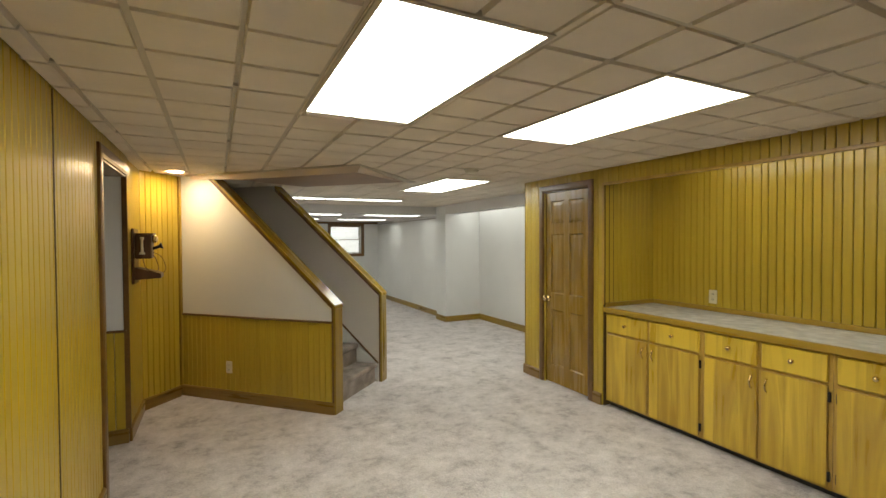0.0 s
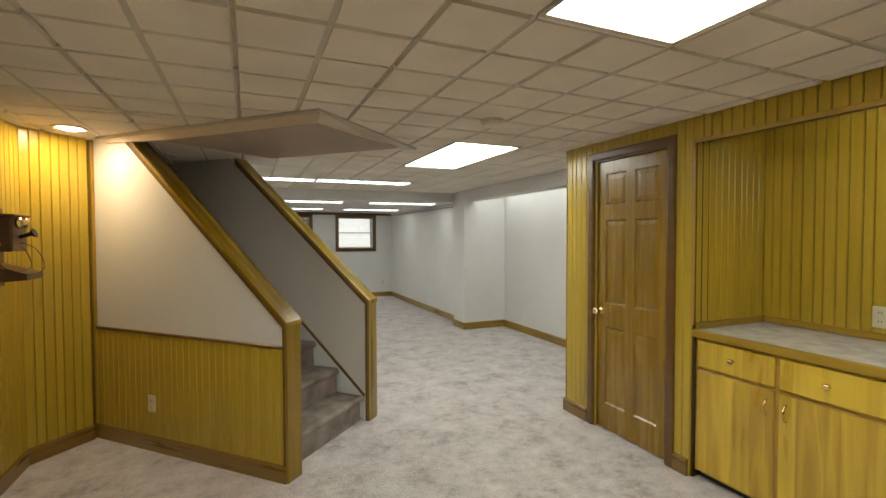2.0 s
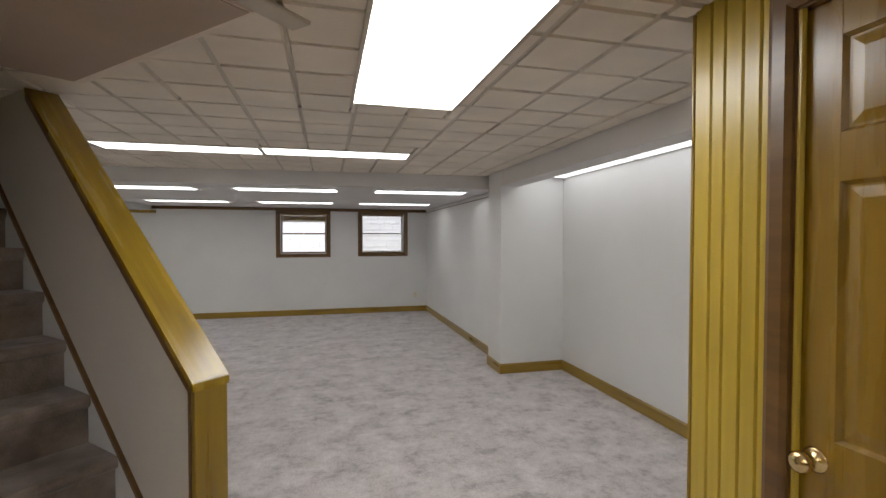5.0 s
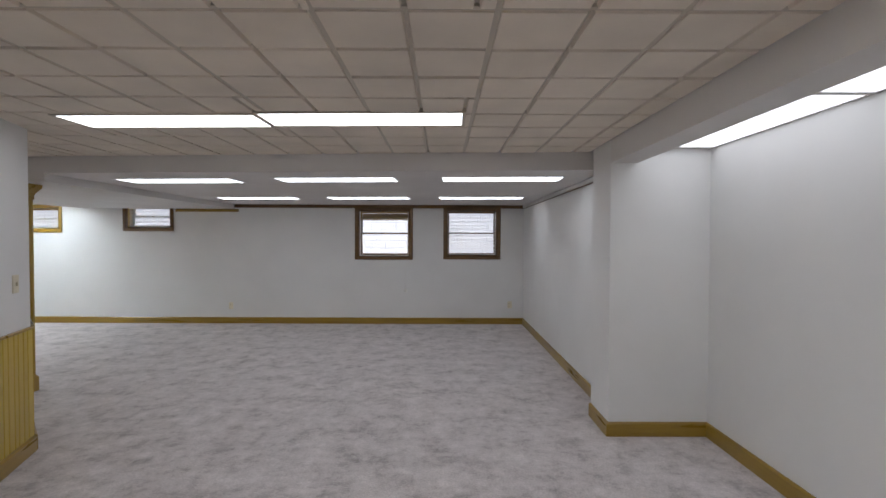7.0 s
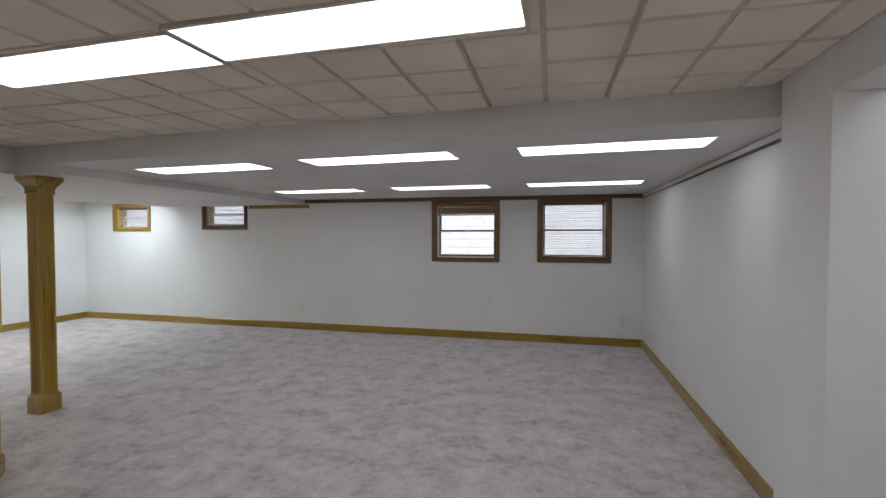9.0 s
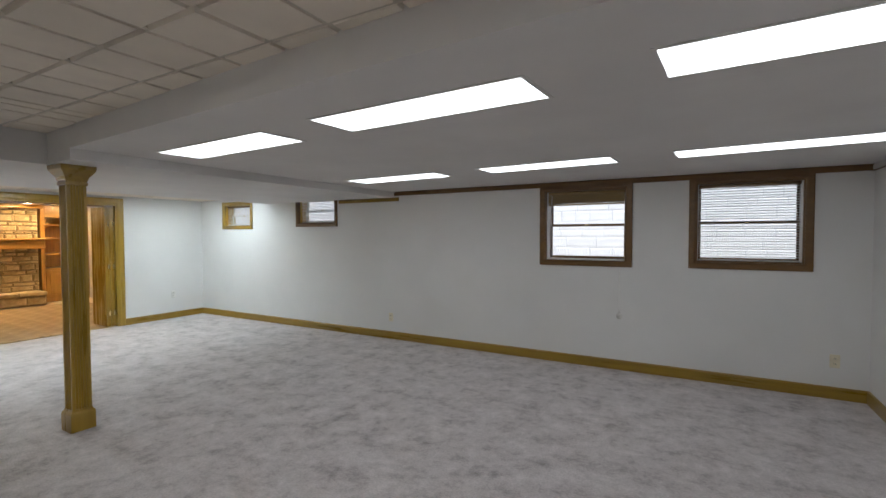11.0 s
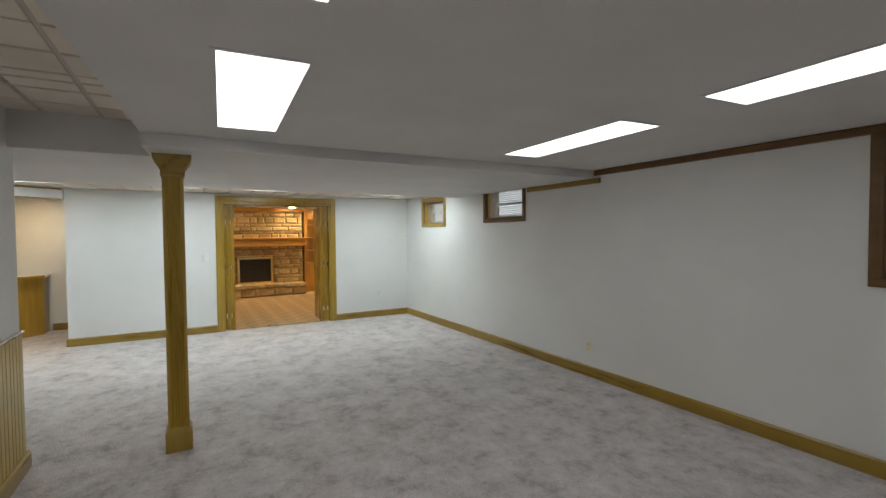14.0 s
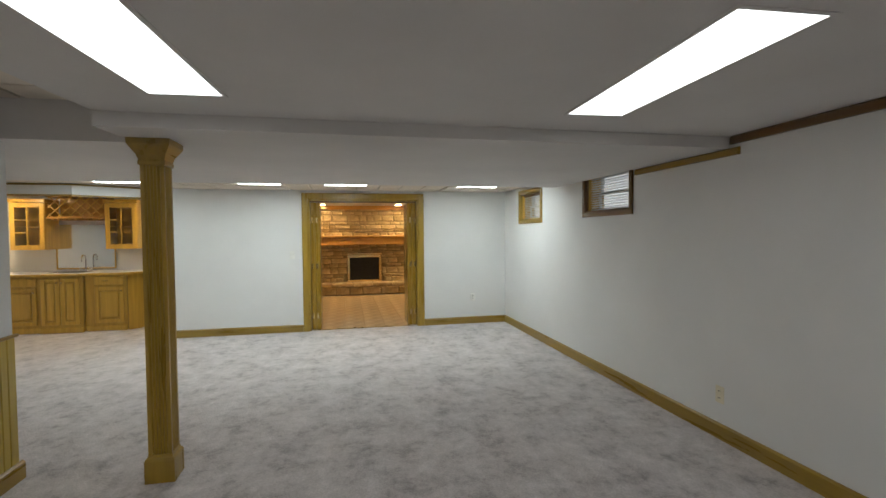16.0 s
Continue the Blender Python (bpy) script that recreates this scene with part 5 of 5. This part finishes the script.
def panel_front(parent, name, x, y0, y1, z0, z1, material, raised=True):
    if not raised:
        return Geo().bbox(x, x + 0.026, y0, y1, z0, z1, 0.006).ob(name, material, parent)
    e = 0.055
    g = Geo().bbox(x, x + 0.026, y0, y0 + e, z0, z1, 0.006).bbox(x, x + 0.026, y1 - e, y1, z0, z1, 0.006)
    g.bbox(x, x + 0.0255, y0 + e, y1 - e, z0, z0 + e, 0.006).bbox(x, x + 0.0255, y0 + e, y1 - e, z1 - e, z1, 0.006)
    d = g.ob(name, material, parent)
    Geo().bbox(x + 0.001, x + 0.018, y0 + e + 0.016, y1 - e - 0.016, z0 + e + 0.016, z1 - e - 0.016, 0.012).ob("raised_panel", material, d)
    return d


def kbase(y0, y1, x, label, doors=1, drawer=True, stile=0.03):
    o = thing("kitchen_cabinet", label, "cabinet", "kitchenette base cabinets")
    # body in the darker oak: gap shade by colour
    Geo().box(-6.70, x, y0, y1, 0.08, 0.84).ob("body", KGAP_SHADE, o)
    Geo().bbox(-6.70, x + 0.012, y0, y1, 0.0, 0.08, 0.01).ob("plinth", KCAB, o)
    top = 0.66 if drawer else 0.80
    n = doors
    w = (y1 - y0 - 0.03 - stile) / n
    for i in range(n):
        d = panel_front(o, "door", x, y0 + stile + i * w + 0.006, y0 + stile + (i + 1) * w - 0.006, 0.12, top, KCAB)
        kn = knob_at(d, 0, 0, 0)
        kn.matrix_basis = Matrix.Translation((x + 0.02, y0 + stile + (i + 1) * w - 0.03 if i % 2 == 0 else y0 + stile + i * w + 0.03, top - 0.06)) @ Matrix.Rotation(radians(-90), 4, 'Z')
    if drawer:
        d = panel_front(o, "drawer_front", x, y0 + stile + 0.006, y1 - 0.036, 0.69, 0.81, KCAB, False)
        Geo().bbox(x + 0.02, x + 0.04, (y0 + y1) / 2 - 0.04, (y0 + y1) / 2 + 0.04, 0.745, 0.756, 0.004).ob("pull", BRASS, d)
    return o


kbase(4.20, 4.93, KX, "light oak base cabinet with drawer and door")
kbase(4.94, 5.50, KX + 0.05, "light oak sink cabinet with two doors", 2, False)
kbase(5.51, 6.06, KX, "light oak base cabinet with drawer and door", stile=0.12)
o = thing("kitchen_cabinet", "plain light oak angled end cabinet", "cabinet", "kitchenette base cabinets")
Geo().prism([(-6.70, 6.075), (KX, 6.075), (-6.42, 6.46), (-6.70, 6.46)], 0.0, 0.84).ob("body", KCAB, o)
ct = thing("countertop", "pale laminate worktop with oak front edge", "worktop")
Geo().prism([(-6.715, 4.11), (KX + 0.03, 4.11), (KX + 0.08, 4.91), (KX + 0.08, 5.49), (KX + 0.03, 6.07), (-6.40, 6.49), (-6.715, 6.49)], 0.842, 0.865).ob("slab", COUNTER, ct)
Geo().prism([(KX + 0.031, 4.11), (KX + 0.05, 4.11), (KX + 0.10, 4.91), (KX + 0.10, 5.49), (KX + 0.05, 6.07), (-6.385, 6.495), (-6.40, 6.49), (KX + 0.031, 6.07), (KX + 0.081, 5.49), (KX + 0.081, 4.91)],
            0.835, 0.869).ob("edge_strip", KCAB, ct)


def kupper(y0, y1):
    o = thing("wall_cabinet", "light oak wall cabinet with a six-pane glass door", "cabinet", "kitchenette wall cabinets")
    x0, x1, z0, z1 = -6.715, -6.38, 1.215, 1.985
    g = Geo().box(x0, x0 + 0.015, y0, y1, z0, z1).box(x0 + 0.015, x1, y0, y0 + 0.018, z0, z1).box(x0 + 0.015, x1, y1 - 0.018, y1, z0, z1)
    g.box(x0 + 0.015, x1, y0 + 0.018, y1 - 0.018, z0, z0 + 0.018).box(x0 + 0.015, x1, y0 + 0.018, y1 - 0.018, z1 - 0.018, z1)
    g.ob("body", KCAB, o)
    Geo().box(x0 + 0.015, x1 - 0.03, y0 + 0.018, y1 - 0.018, 1.56, 1.575).ob("shelf", KCAB, o)
    e = 0.07
    g = Geo().bbox(x1, x1 + 0.02, y0 + 0.005, y0 + e, z0, z1 - 0.06, 0.004).bbox(x1, x1 + 0.02, y1 - e, y1 - 0.005, z0, z1 - 0.06, 0.004)
    g.box(x1, x1 + 0.0195, y0 + e, y1 - e, z0, z0 + e).box(x1, x1 + 0.0195, y0 + e, y1 - e, z1 - 0.06 - e, z1 - 0.06)
    d = g.ob("door", KCAB, o)
    my = (y0 + y1) / 2
    zz0, zz1 = z0 + e, z1 - 0.06 - e
    g = Geo().box(x1 + 0.002, x1 + 0.018, my - 0.008, my + 0.008, zz0, zz1)
    for k in (1, 2):
        z = zz0 + (zz1 - zz0) * k / 3
        g.box(x1 + 0.002, x1 + 0.0175, y0 + e, my - 0.008, z - 0.008, z + 0.008).box(x1 + 0.002, x1 + 0.0175, my + 0.008, y1 - e, z - 0.008, z + 0.008)
    g.ob("glazing_bar", KCAB, d)
    Geo().box(x1 + 0.006, x1 + 0.010, y0 + e, y1 - e, zz0, zz1).ob("pane", GLASS, d)
    Geo().bbox(x0, x1 + 0.03, y0 - 0.012, y1 + 0.012, z1 - 0.055, z1, 0.008).ob("cornice", KCAB, o)
    return o


kupper(4.39, 4.85)
kupper(5.65, 6.10)
o = thing("wine_rack", "oak diamond-lattice wine rack between the wall cabinets", "wine rack")
g = Geo()
y0, y1, z0, z1 = 4.88, 5.62, 1.715, 2.035
for sgn, x in ((1, -6.40), (-1, -6.412)):
    for k in range(-3, 9):
        p = (y0 + k * 0.137, z0) if sgn > 0 else (y0 + k * 0.137 + (z1 - z0), z0)
        q = (p[0] + sgn * (z1 - z0), z1)
        # keep the slats inside the frame
        (a, za), (b, zb) = p, q
        if sgn > 0:
            if a < y0: za += (y0 - a); a = y0
            if b > y1: zb -= (b - y1); b = y1
        else:
            if a > y1: za += (a - y1); a = y1
            if b < y0: zb -= (y0 - b); b = y0
        if zb - za < 0.03:
            continue
        h_ = 0.010
        Geo().prism([(a - h_, za), (a + h_, za), (b + h_, zb), (b - h_, zb)], x, x + 0.012, 'x').ob("slat", KCAB, o)
for a in ((y0 - 0.02, y1 + 0.02, z0 - 0.03, z0), (y0 - 0.02, y1 + 0.02, z1 - 0.02, z1 + 0.004)):
    Geo().bbox(-6.715, -6.38, *a, 0.004).ob("frame_rail", OAKB_Y, o)
Geo().box(-6.715, -6.70, y0, y1, z0, z1).ob("back", OAKB, o)
for i in range(9):
    yy = y0 + 0.04 + i * 0.078
    Geo().bbox(-6.70, -6.40, yy, yy + 0.03, z0 - 0.052, z0 - 0.031, 0.003).ob("glass_rail", OAKB_Y, o)
o = thing("mirror", "wall mirror over the sink in a slim oak frame", "mirror")
Geo().box(-6.715, -6.708, 4.82, 5.62, 0.91, 1.60).ob("glass", MIRROR, o)
Geo().bbox(-6.718, -6.70, 4.80, 4.82, 0.89, 1.60, 0.003).bbox(-6.718, -6.70, 5.62, 5.64, 0.89, 1.60, 0.003).bbox(-6.718, -6.70, 4.82, 5.62, 0.89, 0.91, 0.003).ob("frame", KCAB, o)
o = thing("kitchen_faucet", "tall gooseneck brass-toned kitchen faucet", "faucet")
tube("spout", [(-6.60, 5.26, 0.866), (-6.60, 5.26, 1.06)] + [(-6.60 + 0.06 - 0.06 * math.cos(a), 5.26, 1.06 + 0.06 * math.sin(a)) for a in [i * math.pi / 8 for i in range(1, 9)]] + [(-6.48, 5.26, 1.02)], 0.010, CHROME, o)
for y in (5.19, 5.33):
    Geo().lathe([(0.018, 0), (0.018, 0.03), (0.026, 0.035), (0.026, 0.045), (0.005, 0.05)], Matrix.Translation((-6.60, y, 0.8655))).ob("handle", CHROME, o, "", True)
o = thing("kitchen_sink", "small steel sink set in the worktop", "sink")
Geo().bbox(-6.52, -6.16, 4.95, 5.42, 0.8655, 0.872, 0.003).ob("rim", CHROME, o)
# no hollow modelled: a flat dark plate stands for the bowl's shade
Geo().box(-6.50, -6.18, 4.97, 5.40, 0.8722, 0.8732).ob("basin", DARKP, o)
# bulkhead over the kitchenette, with oak strips
bk = [(-6.72, 4.1), (-4.65, 4.1), (-4.65, 6.10), (-5.22, 6.94), (-6.72, 6.94)]
structure(Geo().prism([*bk[1:4], (-5.34, 6.94), (-4.77, 6.06), (-4.77, 4.1)], 1.90, 2.046).ob("bulkhead", WHITE), "white angled bulkhead over the kitchenette", "bulkhead")
for z in (1.892, 2.022):
    strip("trim", (-4.65, 6.10), (-4.65, 4.12), 0.022, 0.016, TRIM, z, "oak strip along the bulkhead", "trim", 0.006)
    strip("trim", (-5.22, 6.93), (-4.65, 6.10), 0.022, 0.016, TRIM, z, "oak strip along the bulkhead", "trim", 0.006)
for y in (4.55, 6.50):
    downlight(-5.95, y, 2.05, "round recessed lamp behind the kitchenette bulkhead", 0.07, KSPOT)
skirting([(-6.72, 6.945), (-6.72, 6.50)])
